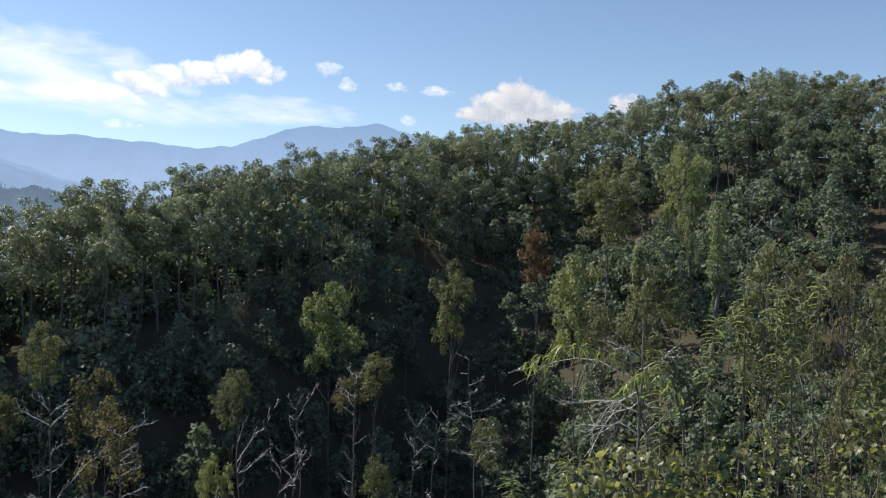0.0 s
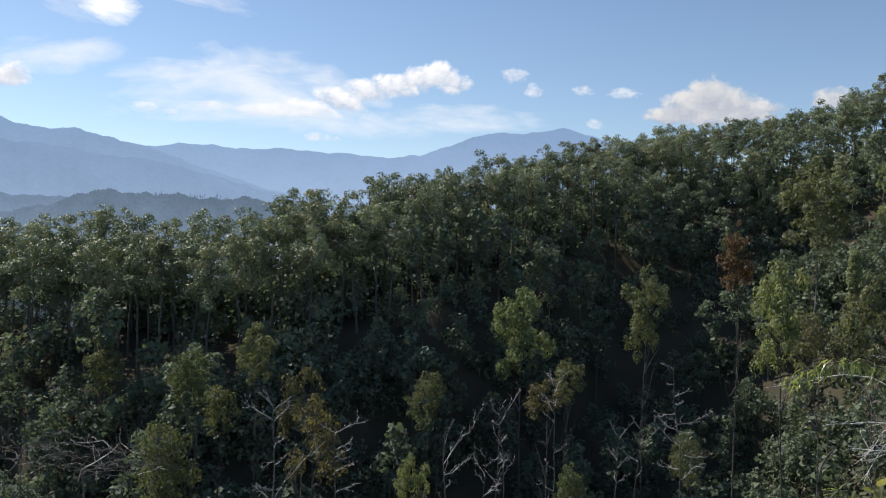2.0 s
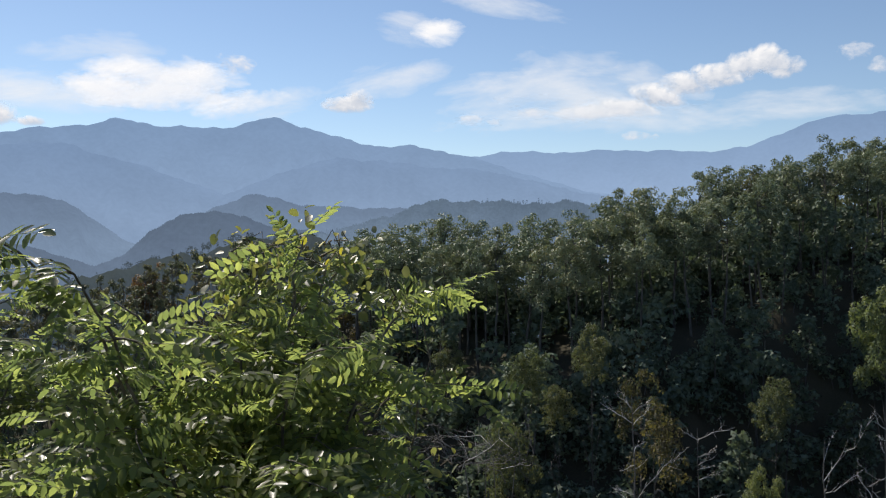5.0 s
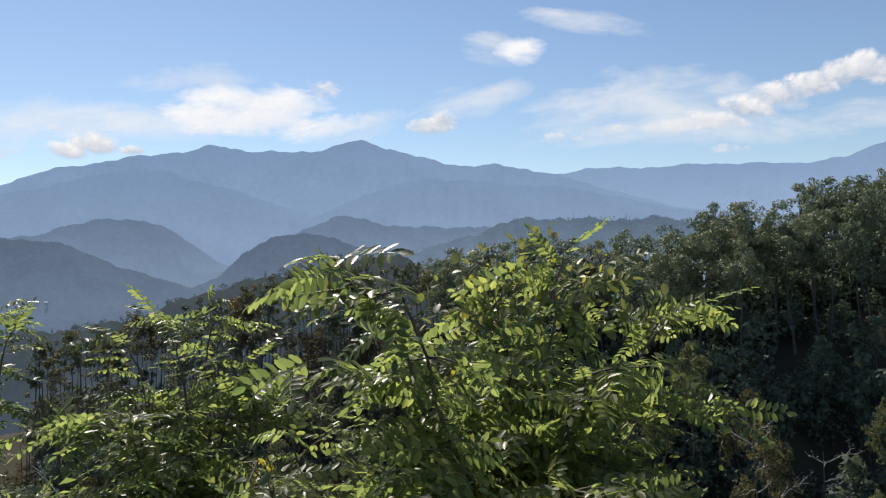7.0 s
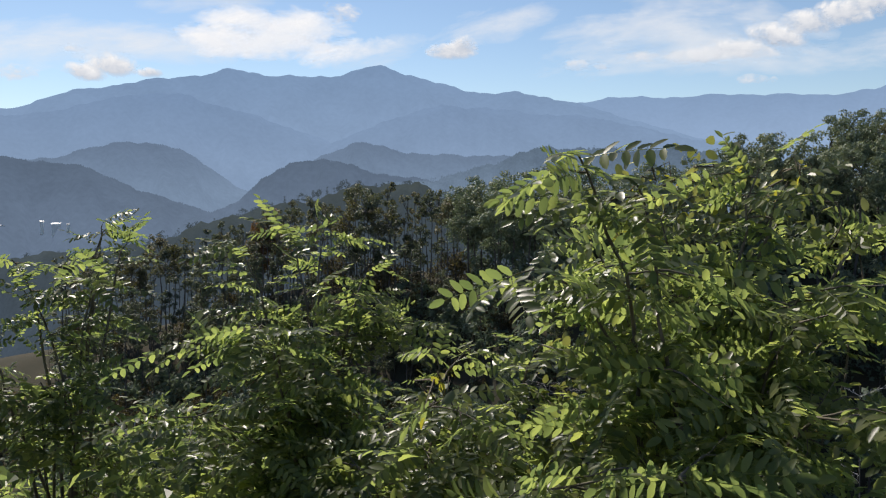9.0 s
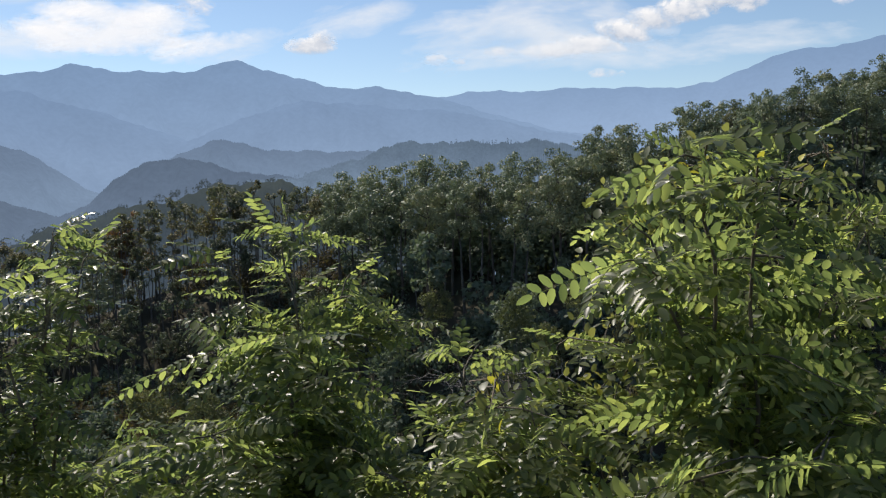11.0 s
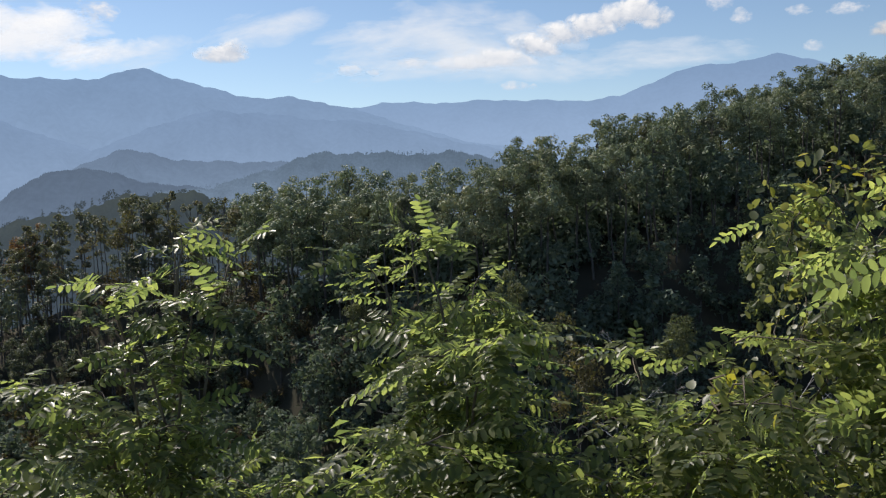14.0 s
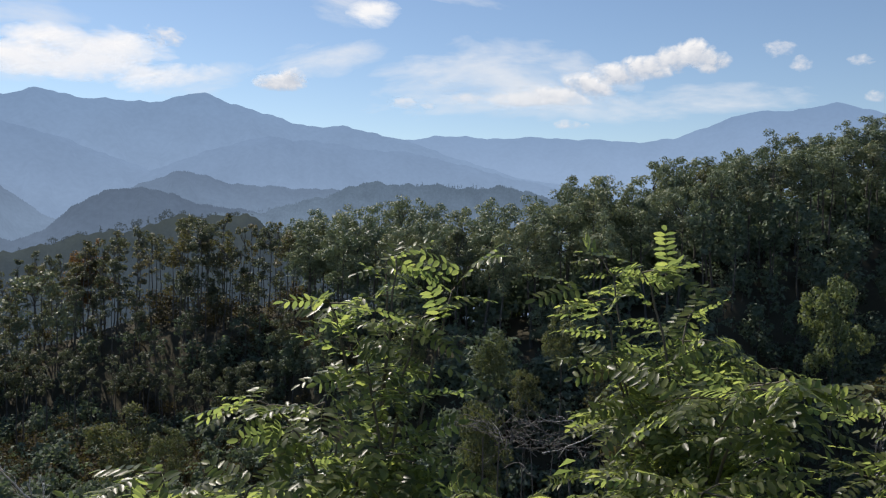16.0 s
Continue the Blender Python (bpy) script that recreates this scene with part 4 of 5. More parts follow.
# ---- dead trees in the gully ----
def snag(seed, x, y, top, label, forks, girth=0.065, bleached=M_DEAD, spread=1.0, stout=1.0):
    """A dead tree: bare crooked trunk and forked pale limbs. forks: height below the top, bearing (0 to the right), reach, rise."""
    rng = np.random.default_rng(seed)
    base = float(height(x, y)) - 0.3
    tall = top - base
    root = thing("dead_tree", pose(x, y, base), label, "dead tree", "dead trees in the gully")
    stem = bent((0, 0, 0), (rng.normal(0, 0.3), rng.normal(0, 0.3), tall), rng, 0.016, 12)
    part("trunk", mesh_of("trunk", [tube(stem, np.linspace(girth * 0.8, girth * 0.15, 12), 7)], M_DEADGREY, True), root, "grey weathered bare trunk")
    forks = list(forks) + [(rng.uniform(0.3, 5.0), rng.uniform(0, 360), rng.uniform(0.25, 0.8), rng.uniform(-0.2, 0.5)) for _ in range(7)]
    for below, bearing, reach, rise in forks:
        z = max(tall - below, 0.5)
        reach, rise = reach * 0.75, rise * 0.85
        k = np.array([np.interp(z, stem[:, 2], stem[:, q]) for q in range(3)])
        b = radians(bearing)
        tip = k + np.array([math.cos(b) * reach * spread, math.sin(b) * reach, rise])
        line = bent(k, tip + [0, 0, 0.3 * reach], rng, 0.05, 8)
        g = (0.0058 + 0.0042 * reach) * stout
        pieces = [tube(line, np.linspace(g, g * 0.3, 8), 5)]
        for q in (1, 2, 3, 4, 5, 5, 6):
            way = unit(line[q] - line[q - 1]) * 0.8 + rng.normal(0, 0.4, 3) + [0, 0, 0.3]
            end = line[q] + unit(way) * reach * rng.uniform(0.2, 0.5)
            twig = bent(line[q], end, rng, 0.07, 5)
            pieces.append(tube(twig, np.linspace(g * 0.5, g * 0.16, 5), 4))
            for _ in range(2):
                e2 = twig[3] + unit(rng.normal(0, 1, 3) + [0, 0, 0.2]) * reach * 0.14
                pieces.append(tube(bent(twig[3], e2, rng, 0.1, 4), np.linspace(g * 0.25, g * 0.1, 4), 3))
        part("limb", mesh_of("limb", pieces, bleached, True), root, "bleached pale dead limb")


snag(1, -9.95, 20.7, -2.5, "dead tree with pale forked limbs in the gully",
     [(0.4, 170, 0.5, 0.5), (0.5, 20, 0.7, 0.35), (0.75, 185, 1.2, 0.25), (0.8, 10, 0.6, 0.5), (1.9, 190, 0.6, -0.4), (2.0, 5, 0.5, 0.3), (3.2, 30, 1.9, 1.6), (3.0, 160, 0.9, 0.2)])
snag(2, -8.5, 22.15, -3.4, "thin dead tree with short pale branches",
     [(0.3, 20, 1.2, 0.1), (0.3, 180, 0.6, 0.1), (1.0, 10, 0.6, 0.2), (1.4, 0, 0.7, 0.2), (2.0, 10, 0.9, 0.1), (2.4, 180, 0.7, 0.1)], 0.05)
snag(3, -5.98, 23.1, -3.4, "dead tree with one long rising pale limb",
     [(1.0, 8, 1.5, 1.6), (0.5, 20, 0.4, 0.8), (1.3, 0, 1.0, 0.4), (2.0, 10, 0.7, -0.5), (2.4, 185, 1.0, 0.2), (2.8, 0, 0.8, 0.4)])
snag(4, -4.35, 24.2, -4.4, "crooked pale dead branch standing in the gully", [(0.2, 175, 0.5, 0.3), (0.6, 0, 0.5, -0.6), (1.0, 180, 0.4, 0.3)], 0.03)
snag(5, -4.2, 26.4, -3.2, "slim dead tree with a rising pale limb", [(0.8, 10, 0.9, 1.1), (0.5, 175, 0.5, 0.4), (1.8, 190, 0.5, -0.5), (2.4, 0, 0.5, 0.7)], 0.05)
snag(6, -3.3, 28.6, -2.9, "slim dead tree with a hooked pale top", [(0.15, 170, 0.5, 0.25), (0.3, 30, 0.6, 0.4), (0.9, 190, 0.7, 0.2), (2.6, 10, 0.6, 0.2), (3.2, 185, 0.5, 0.3)], 0.04)
snag(7, -0.7, 29.2, -4.3, "small dead tree with a pale forked top", [(0.6, 165, 0.6, 0.6), (0.6, 20, 0.6, 0.5), (1.3, 180, 0.5, 0.4), (1.6, 10, 0.5, 0.3)], 0.04)
snag(8, 1.6, 31.5, -2.5, "dead tree with many crooked pale branches",
     [(0.2, 170, 0.6, 0.1), (1.2, 10, 0.8, 0.2), (1.8, 195, 1.0, -0.4), (2.2, 5, 1.5, 0.1), (2.5, 180, 0.9, 0.3), (3.0, 190, 1.5, 0.6), (3.3, 0, 1.2, -0.4), (3.8, 170, 1.2, -0.2), (4.2, 20, 1.2, 0.4)])
snag(9, 0.2, 31.0, -4.6, "leaning dead tree with pale twigs", [(0.3, 160, 0.5, 0.4), (0.9, 10, 0.7, 0.4), (1.5, 180, 0.9, 0.3)], 0.05)
snag(10, -3.9, 24.8, -3.6, "bare grey dead stem with thin twigs", [(0.8, 160, 0.5, 0.7), (1.6, 20, 0.5, 0.6)], 0.06)
snag(11, 28.2, 75.5, 8.0, "tall thin dead tree on the shaded slope", [(0.8, 170, 1.6, 1.0), (1.6, 10, 1.8, 1.0), (3.0, 185, 2.0, 0.6), (4.5, 15, 1.6, 0.9), (6.0, 180, 1.4, 0.8)], 0.13, M_DEAD, 1.0, 1.6)
snag(12, 30.6, 76.5, 5.6, "thin dead tree on the shaded slope", [(0.6, 20, 1.2, 0.9), (1.8, 170, 1.4, 0.8), (3.4, 5, 1.5, 0.7)], 0.1, M_DEAD, 1.0, 1.6)

snag(13, -18.45, 8.4, -3.3, "bleached leaning dead branch low on the bank", [(0.1, 235, 1.3, 1.1), (0.5, 240, 0.5, 0.7), (0.9, 235, 0.9, 0.0)], 0.05, M_DEAD, 1.0, 1.7)


def brush_heap(x, y, z, wide, n, label, seed):
    """A tangle of fallen dead branches."""
    rng = np.random.default_rng(seed)
    root = thing("brush_heap", pose(x, y, z), label, "dead branches")
    drop = float(height(x, y)) - z - 0.2
    for _ in range(3):
        a = rng.normal(0, 0.5, 3) * [wide * 0.5, 0.3, 0.1]
        part("trunk", mesh_of("trunk", [tube(bent(a * [1, 1, 0] + [0, 0, drop], a, rng, 0.02, 7), np.linspace(0.035, 0.012, 7), 6)], M_DEADGREY, True), root)
    for _ in range(n):
        a = rng.normal(0, 1, 3) * [wide * 0.4, wide * 0.2, 0.25]
        way = unit(np.array([rng.normal(0, 1), rng.normal(0, 0.4), rng.normal(0.25, 0.35)]))
        line = bent(a, a + way * rng.uniform(0.6, 1.8), rng, 0.09, 6, 0.12)
        pieces = [tube(line, np.linspace(0.01, 0.003, 6), 4)]
        for q in (2, 3, 4):
            end = line[q] + unit(way + rng.normal(0, 0.6, 3)) * rng.uniform(0.2, 0.5)
            pieces.append(tube(bent(line[q], end, rng, 0.1, 4), np.linspace(0.006, 0.002, 4), 3))
        part("branch", mesh_of("branch", pieces, M_DEADGREY if rng.random() < 0.9 else M_DEAD, True), root)


brush_heap(-11.6, 14.2, -2.9, 2.2, 34, "tangle of grey dead branches on the bank", 3)
brush_heap(-14.6, 22.0, -5.0, 2.6, 26, "tangle of fallen grey branches in the gully", 4)


# ---- foreground plants ----
def leaflet(base, way, flat, long, wide, bend=0.12, fine=False):
    """A pointed oval leaf of two halves folded on the midrib; fine: with a rounder outline."""
    way, flat = unit(np.array(way, float)), unit(np.array(flat, float))
    side = np.cross(flat, way)

    def spot(t, across):
        return base + way * long * t + side * wide * across - flat * long * bend * t**2 + flat * wide * 0.22 * abs(across)

    if not fine:
        return np.array([spot(0, 0), spot(0.3, 0.5), spot(0.7, 0.44), spot(1, 0), spot(0.7, -0.44), spot(0.3, -0.5)]), np.array([[0, 1, 2, 3], [0, 3, 4, 5]])
    q = [spot(0, 0), spot(0.5, 0), spot(1, 0), spot(0.14, 0.34), spot(0.48, 0.5), spot(0.84, 0.32), spot(0.14, -0.34), spot(0.48, -0.5), spot(0.84, -0.32)]
    return np.array(q), np.array([[0, 3, 4, 1], [1, 4, 5, 2], [0, 1, 7, 6], [1, 2, 8, 7]])


def compound_leaf(seed, long=0.22, pairs=7, fine=False):
    """A feathered leaf along +x: a thin drooping midrib with paired oval leaflets."""
    rng = np.random.default_rng(seed)
    t = np.linspace(0, 1, 6 if fine else 3)
    rib = np.stack([t * long, rng.normal(0, 0.06) * long * t**2, -0.16 * long * t**2], -1)
    pieces = [tube(rib, np.linspace(0.0014, 0.0006, len(t)), 3)]
    for k in range(pairs):
        s = 0.16 + 0.8 * k / (pairs - 0.5)
        p = np.array([np.interp(s, t, rib[:, q]) for q in range(3)])
        size = 0.037 * (0.75 + 0.45 * math.sin(math.pi * (0.15 + 0.75 * s))) * rng.uniform(0.88, 1.1)
        for side in (1, -1):
            if rng.random() < 0.04:
                continue
            way = np.array([0.42 + rng.normal(0, 0.12), side, -0.12 + rng.normal(0, 0.16)])
            flat = np.array([rng.normal(0, 0.2), -side * 0.25 + rng.normal(0, 0.15), 1])
            pieces.append(leaflet(p, way, flat - unit(way) * (flat @ unit(way)), size, size * 0.46, 0.12, fine))
    pieces.append(leaflet(rib[-1], (1, 0, -0.3), (0.3, 0, 1), 0.04, 0.019, 0.12, fine))
    return pieces


LEAF_PIECES = [compound_leaf(100 + k, (0.15, 0.18, 0.2, 0.22, 0.19, 0.17)[k], (6, 7, 7, 8, 7, 6)[k]) for k in range(6)]
LEAF_MESHES = [mesh_of("leaf", compound_leaf(100 + k, (0.15, 0.18, 0.2, 0.22, 0.19, 0.17)[k], (6, 7, 7, 8, 7, 6)[k], True), M_LOCUST, True) for k in range(6)]
LEAF_FLAT = [(np.concatenate([v for v, _ in p]), np.concatenate([f + sum(len(w) for w, _ in p[:k]) for k, (_, f) in enumerate(p)])) for p in LEAF_PIECES]


def leaf_turn(way, rng, droop=0.25, tilt=0.45):
    """A turn that lays a leaf along way, its face mostly upward."""
    x = unit(np.asarray(way, float) + [0, 0, -droop])
    z = unit(np.array([0, 0, 1.0]) + rng.normal(0, tilt, 3))
    y = unit(np.cross(z, x))
    return np.stack([x, y, np.cross(x, y)], 1)


def locust_bush(seed, foot, tips, label, most=300, twigs=5, density=1.0, reach=0.5, crown=9.0, tilt=0.45):
    """A locust bush: stems that arch from the foot to the tips, side twigs, and feathered leaves along them."""
    rng = np.random.default_rng(seed)
    foot = np.array(foot, float)
    root = thing("locust_bush", pose(*foot), label, "bush", "locust bushes on the bank")
    spots = []
    for tip in tips:
        tip = (np.array(tip, float) - foot) * [0.95, 0.95, 0.98]
        start = rng.normal(0, 0.08, 3) * [1, 1, 0]
        open_tip = tip[2] + foot[2] > crown
        bow = (tip * [0.5, 0.5, 0.93] if open_tip else tip * [0.4, 0.4, 1.0]) + rng.normal(0, 0.05, 3)
        t = np.linspace(0, 1, 14)[:, None]
        line = (1 - t) ** 2 * start + 2 * t * (1 - t) * bow + t**2 * tip + rng.normal(0, 0.008, (14, 3))
        stem = part("stem", mesh_of("stem", [tube(line, np.linspace(0.011, 0.0025, 14), 5)], M_TWIG, True), root)
        runs = [(line[6:], 0.045)]
        for k in range(twigs // 2 if open_tip else twigs):
            q = int(rng.integers(6, 13))
            way = unit(np.array([rng.normal(), rng.normal(), rng.uniform(-0.2, 0.12)]))
            end = line[q] + way * rng.uniform(0.35, 1.0) * reach * (0.55 if open_tip else 1.0)
            runs.append((bent(line[q], end, rng, 0.05, 6, 0.08), 0.05))
        for r, _ in runs[1:]:
            part("twig", mesh_of("twig", [tube(r, np.linspace(0.0035, 0.0014, len(r)), 4)], M_TWIG, True), stem)
        for run, gap in runs:
            span = np.linalg.norm(np.diff(run, axis=0), axis=1)
            far = np.concatenate([[0], np.cumsum(span)])
            for n, s in enumerate(np.arange(0.02, far[-1], gap / density)):
                p = np.array([np.interp(s, far, run[:, q]) for q in range(3)])
                along = unit(run[min(np.searchsorted(far, s), len(run) - 1)] - run[0])
                side = unit(np.cross(along, [0, 0, 1]) * (1 if n % 2 else -1) + along * [0.6, 0.6, 0.15] + rng.normal(0, 1, 3) * [0.4, 0.4, 0.18])
                spots.append((p, leaf_turn(side, rng, rng.uniform(-0.2, 0.3), tilt), rng.uniform(0.75, 1.22), int(rng.integers(6)), stem))
            spots.append((run[-1], leaf_turn(unit((run[-1] - run[-2]) * [1, 1, 0.3 if open_tip else 0.25] + [0.001, 0, 0]), rng, 0.0 if open_tip else 0.25), rng.uniform(0.9, 1.15), int(rng.integers(6)), stem))
    # the leaves that lie outermost, towards the open side, are parts of their own
    spots.sort(key=lambda q: q[0][1] - 0.35 * q[0][2])
    for p, turn, size, which, stem in spots[:most]:
        ob = part("leaf", LEAF_MESHES[which], stem)
        ob.matrix_basis = Matrix.Translation(p) @ Matrix(turn.tolist()).to_4x4() @ Matrix.Scale(size, 4)
    rest = [(LEAF_FLAT[w][0] @ turn.T * size + p, LEAF_FLAT[w][1]) for p, turn, size, w, _ in spots[most:]]
    if rest:
        tagged(part("foliage", mesh_of("foliage", rest, M_LOCUST), root), kind="stuff")
    return root


def fill(seed, centre, radii, n):
    """Shoot tips spread through a rounded body."""
    rng = np.random.default_rng(seed)
    p = unit(rng.normal(size=(n, 3))) * rng.uniform(0.45, 1.0, (n, 1)) ** 0.6
    return [tuple(q) for q in p * radii + centre]


locust_bush(1, (-3.7, 2.1, -0.9), [(-3.48, 1.02, 1.63), (-3.4, 1.13, 1.57), (-3.5, 2.17, 1.62), (-3.23, 2.64, 1.42), (-3.44, 2.28, 1.58), (-4.0, 2.36, 1.5), (-4.1, 2.5, 1.42), (-3.14, 1.76, 1.22),
                                   (-3.33, 2.7, 1.05), (-3.4, 2.75, 0.7), (-3.9, 1.6, 1.4), (-3.7, 1.25, 1.3), (-3.2, 1.0, 0.95), (-3.0, 1.25, 0.75), (-3.35, 0.9, 0.62), (-2.98, 1.5, 1.0), (-2.95, 1.55, 0.62),
                                   (-3.5, 0.95, 0.85), (-3.15, 1.1, 0.45), (-3.6, 1.0, 0.4), (-3.05, 1.35, 0.3)] + fill(2, (-3.52, 1.85, 0.7), (0.44, 0.85, 0.7), 15),
            "tall sunlit green locust bush with feathered leaves", 300, 6, 1.0, 0.3, 1.4, 0.75)
locust_bush(3, (-5.4, 1.9, -0.9), [(-5.44, 2.33, 1.16), (-5.9, 2.35, 1.42), (-5.75, 1.71, 1.28), (-5.58, 1.86, 1.38), (-5.35, 2.23, 0.95), (-5.5, 1.95, 0.98), (-5.6, 1.65, 1.0), (-4.93, 1.24, 1.05), (-4.85, 1.13, 1.02),
                                   (-5.09, 0.96, 0.74)] + fill(4, (-5.35, 1.7, 0.25), (0.5, 0.55, 0.5), 22),
            "green locust bush with open upright sprays", 300, 6, 1.0, 0.34, 1.12)
locust_bush(5, (-6.4, 1.2, -0.9), [(-6.42, 1.43, 1.43), (-6.52, 1.5, 1.4), (-6.05, 1.38, 1.38), (-6.28, 0.68, 0.92), (-6.6, 0.71, 0.9), (-6.32, 0.98, 1.12), (-6.47, 1.0, 1.25), (-6.2, 1.3, 1.2), (-6.28, 0.9, 0.62), (-6.2, 0.98, 0.7), (-6.1, 1.08, 0.66)]
            + fill(6, (-6.1, 1.3, 0.1), (0.4, 0.4, 0.42), 8), "loose green locust bush with arching sprays", 300, 4, 0.85, 0.28, 1.0)
locust_bush(7, (-6.4, 0.3, -0.8), [(-6.3, 0.09, 0.84), (-6.39, -0.04, 0.74), (-6.33, 0.02, 0.76), (-6.24, 0.14, 0.77), (-6.16, 0.21, 0.74), (-6.12, 0.28, 0.79), (-6.05, 0.34, 0.72), (-6.0, 0.44, 0.74), (-6.15, 0.3, 0.6), (-5.95, 0.5, 0.6)], "low green locust spray at the edge of the bank", 260, 3, 0.9, 0.16)
locust_bush(8, (-4.5, 1.9, -0.9), [(-4.17, 1.32, 0.88), (-4.66, 1.86, 0.9), (-4.27, 2.07, 0.95), (-4.5, 1.5, 0.7), (-4.35, 1.2, 0.5), (-4.7, 1.4, 0.55), (-4.1, 1.6, 0.75)], "low green locust spray between taller bushes", 240)


def bank_scrub(seed, clumps):
    """Low leafy undergrowth over the bank below the bushes."""
    rng = np.random.default_rng(seed)
    leaves = []
    for _ in range(clumps):
        a, d = radians(rng.uniform(-30, 100)), rng.uniform(2.2, 9.0)
        x, y = -3.0 - math.sin(a) * d, -0.6 + math.cos(a) * d
        g = float(height(x, y))
        top = min(1.5 - d * math.tan(radians(rng.uniform(15, 22))), g + 2.2)
        if top < g:
            continue
        n = 300
        way = unit(rng.normal(size=(n, 3)))
        c = np.array([x, y, top - 0.45]) + way * rng.uniform(0.3, 1, (n, 1)) * [0.6, 0.6, 0.5]
        leaves.append(sprigs(c, way * 0.5 + rng.normal(0, 0.4, (n, 3)) + [0, 0, 0.6], rng.uniform(0.05, 0.1, n), rng, 0.5))
        stalk = bent((x, y, g - 0.1), (x, y, top - 0.3), rng, 0.04, 6)
        leaves.append(tube(stalk, np.linspace(0.012, 0.004, 6), 4))
    root = thing("undergrowth", Matrix.Identity(4), "dark green leafy undergrowth on the steep bank", "undergrowth", kind="stuff")
    part("foliage", mesh_of("foliage", leaves, M_LOCUST), root)


bank_scrub(9, 105)

HEART = [mesh_of("leaf", [leaflet(np.zeros(3), (1, 0, 0), (0, 0, 1), 0.04 + 0.007 * k, 0.026 + 0.005 * k, 0.2, True)], m, True) for k, m in enumerate((M_YELLOW, M_VINE, M_VINE))]


def climber(seed, way_points, n, label, yellow=0.25, spread=0.07):
    """A vine that runs over a bush, with heart-shaped leaves, some of them yellow."""
    rng = np.random.default_rng(seed)
    p = np.array(way_points, float)
    t = np.linspace(0, len(p) - 1, 5 * len(p))
    line = np.stack([np.interp(t, np.arange(len(p)), p[:, q]) for q in range(3)], -1) + rng.normal(0, 0.02, (len(t), 3))
    root = thing("vine", pose(*line[0]), label, "vine")
    line = line - line[0]
    part("stem", mesh_of("stem", [tube(line, np.linspace(0.004, 0.0015, len(line)), 4)], M_TWIG, True), root)
    for _ in range(n):
        c = line[int(rng.integers(len(line)))] + np.clip(rng.normal(0, 1, 3), -1.4, 1.4) * [spread, spread, spread * 0.8]
        ob = part("leaf", HEART[0 if rng.random() < yellow else int(rng.integers(1, 3))], root)
        ob.matrix_basis = Matrix.Translation(c) @ Matrix(leaf_turn(rng.normal(0, 1, 3), rng, 0.5).tolist()).to_4x4() @ Matrix.Scale(rng.uniform(0.5, 1.1), 4)


climber(1, [(-3.45, 2.6, 0.4), (-3.3, 2.65, 1.2), (-3.4, 2.4, 1.46), (-3.75, 2.35, 1.5), (-4.0, 2.4, 1.42), (-4.1, 2.5, 1.1), (-4.15, 2.3, 0.7)], 150, "vine with green and yellow heart-shaped leaves", 0.12)
climber(2, [(-4.4, 1.7, 0.6), (-4.2, 1.35, 0.9), (-4.05, 1.3, 0.85), (-3.9, 1.5, 0.6)], 34, "short vine with pale and yellow leaves", 0.18)
climber(3, [(-3.7, 2.7, 0.3), (-3.42, 2.78, 0.66), (-3.3, 2.82, 0.66)], 12, "vine tip with pale yellow leaves", 0.7)
climber(4, [(-3.9, 2.2, -0.3), (-3.6, 1.9, 0.5), (-3.3, 1.6, 0.6), (-3.2, 1.9, 1.0)], 60, "vine with pale leaves inside a bush", 0.1)

climber(5, [(-3.75, 2.42, 1.6), (-3.95, 2.36, 1.52), (-4.08, 2.33, 1.38), (-4.1, 2.28, 1.15), (-4.16, 2.2, 0.95), (-4.15, 2.1, 0.7), (-4.1, 2.0, 0.45), (-4.0, 2.0, 0.2)], 290, "dense vine with small green leaves over a bush", 0.06, 0.1)
climber(6, [(-3.6, 2.5, 1.5), (-3.8, 2.4, 1.3), (-3.95, 2.25, 1.05), (-4.0, 2.05, 0.75), (-3.95, 1.85, 0.45), (-3.8, 1.7, 0.2)], 290, "dense vine with dull green leaves over a bush", 0.04, 0.13)
climber(10, [(-3.9, 2.4, 1.5), (-4.05, 2.3, 1.25), (-4.05, 2.2, 1.0), (-4.1, 2.1, 0.75), (-4.05, 1.9, 0.5), (-3.95, 1.8, 0.25)], 290, "thick vine with small fresh green leaves over a bush", 0.05, 0.12)
climber(7, [(-3.5, 2.26, 1.52), (-3.42, 2.25, 1.6), (-3.36, 2.23, 1.57)], 5, "vine tip with bright yellow leaves", 1.0, 0.02)
climber(8, [(-4.0, 2.3, 1.52), (-3.97, 2.33, 1.57), (-3.92, 2.38, 1.58)], 5, "curling vine tip with bright yellow leaves", 1.0, 0.02)
climber(9, [(-4.3, 1.4, 0.86), (-4.22, 1.43, 0.9), (-4.15, 1.4, 0.91)], 7, "vine tip with long yellow leaves", 1.0, 0.02)

# upright shoots with narrow drooping leaves
NARROW = [mesh_of("leaf", [leaflet(np.zeros(3), (1, 0, 0.1 - 0.1 * k), (0.1, 0, 1), 0.105 + 0.016 * k, 0.02, 0.4 + 0.15 * k, True)], M_LANCE, True) for k in range(3)]


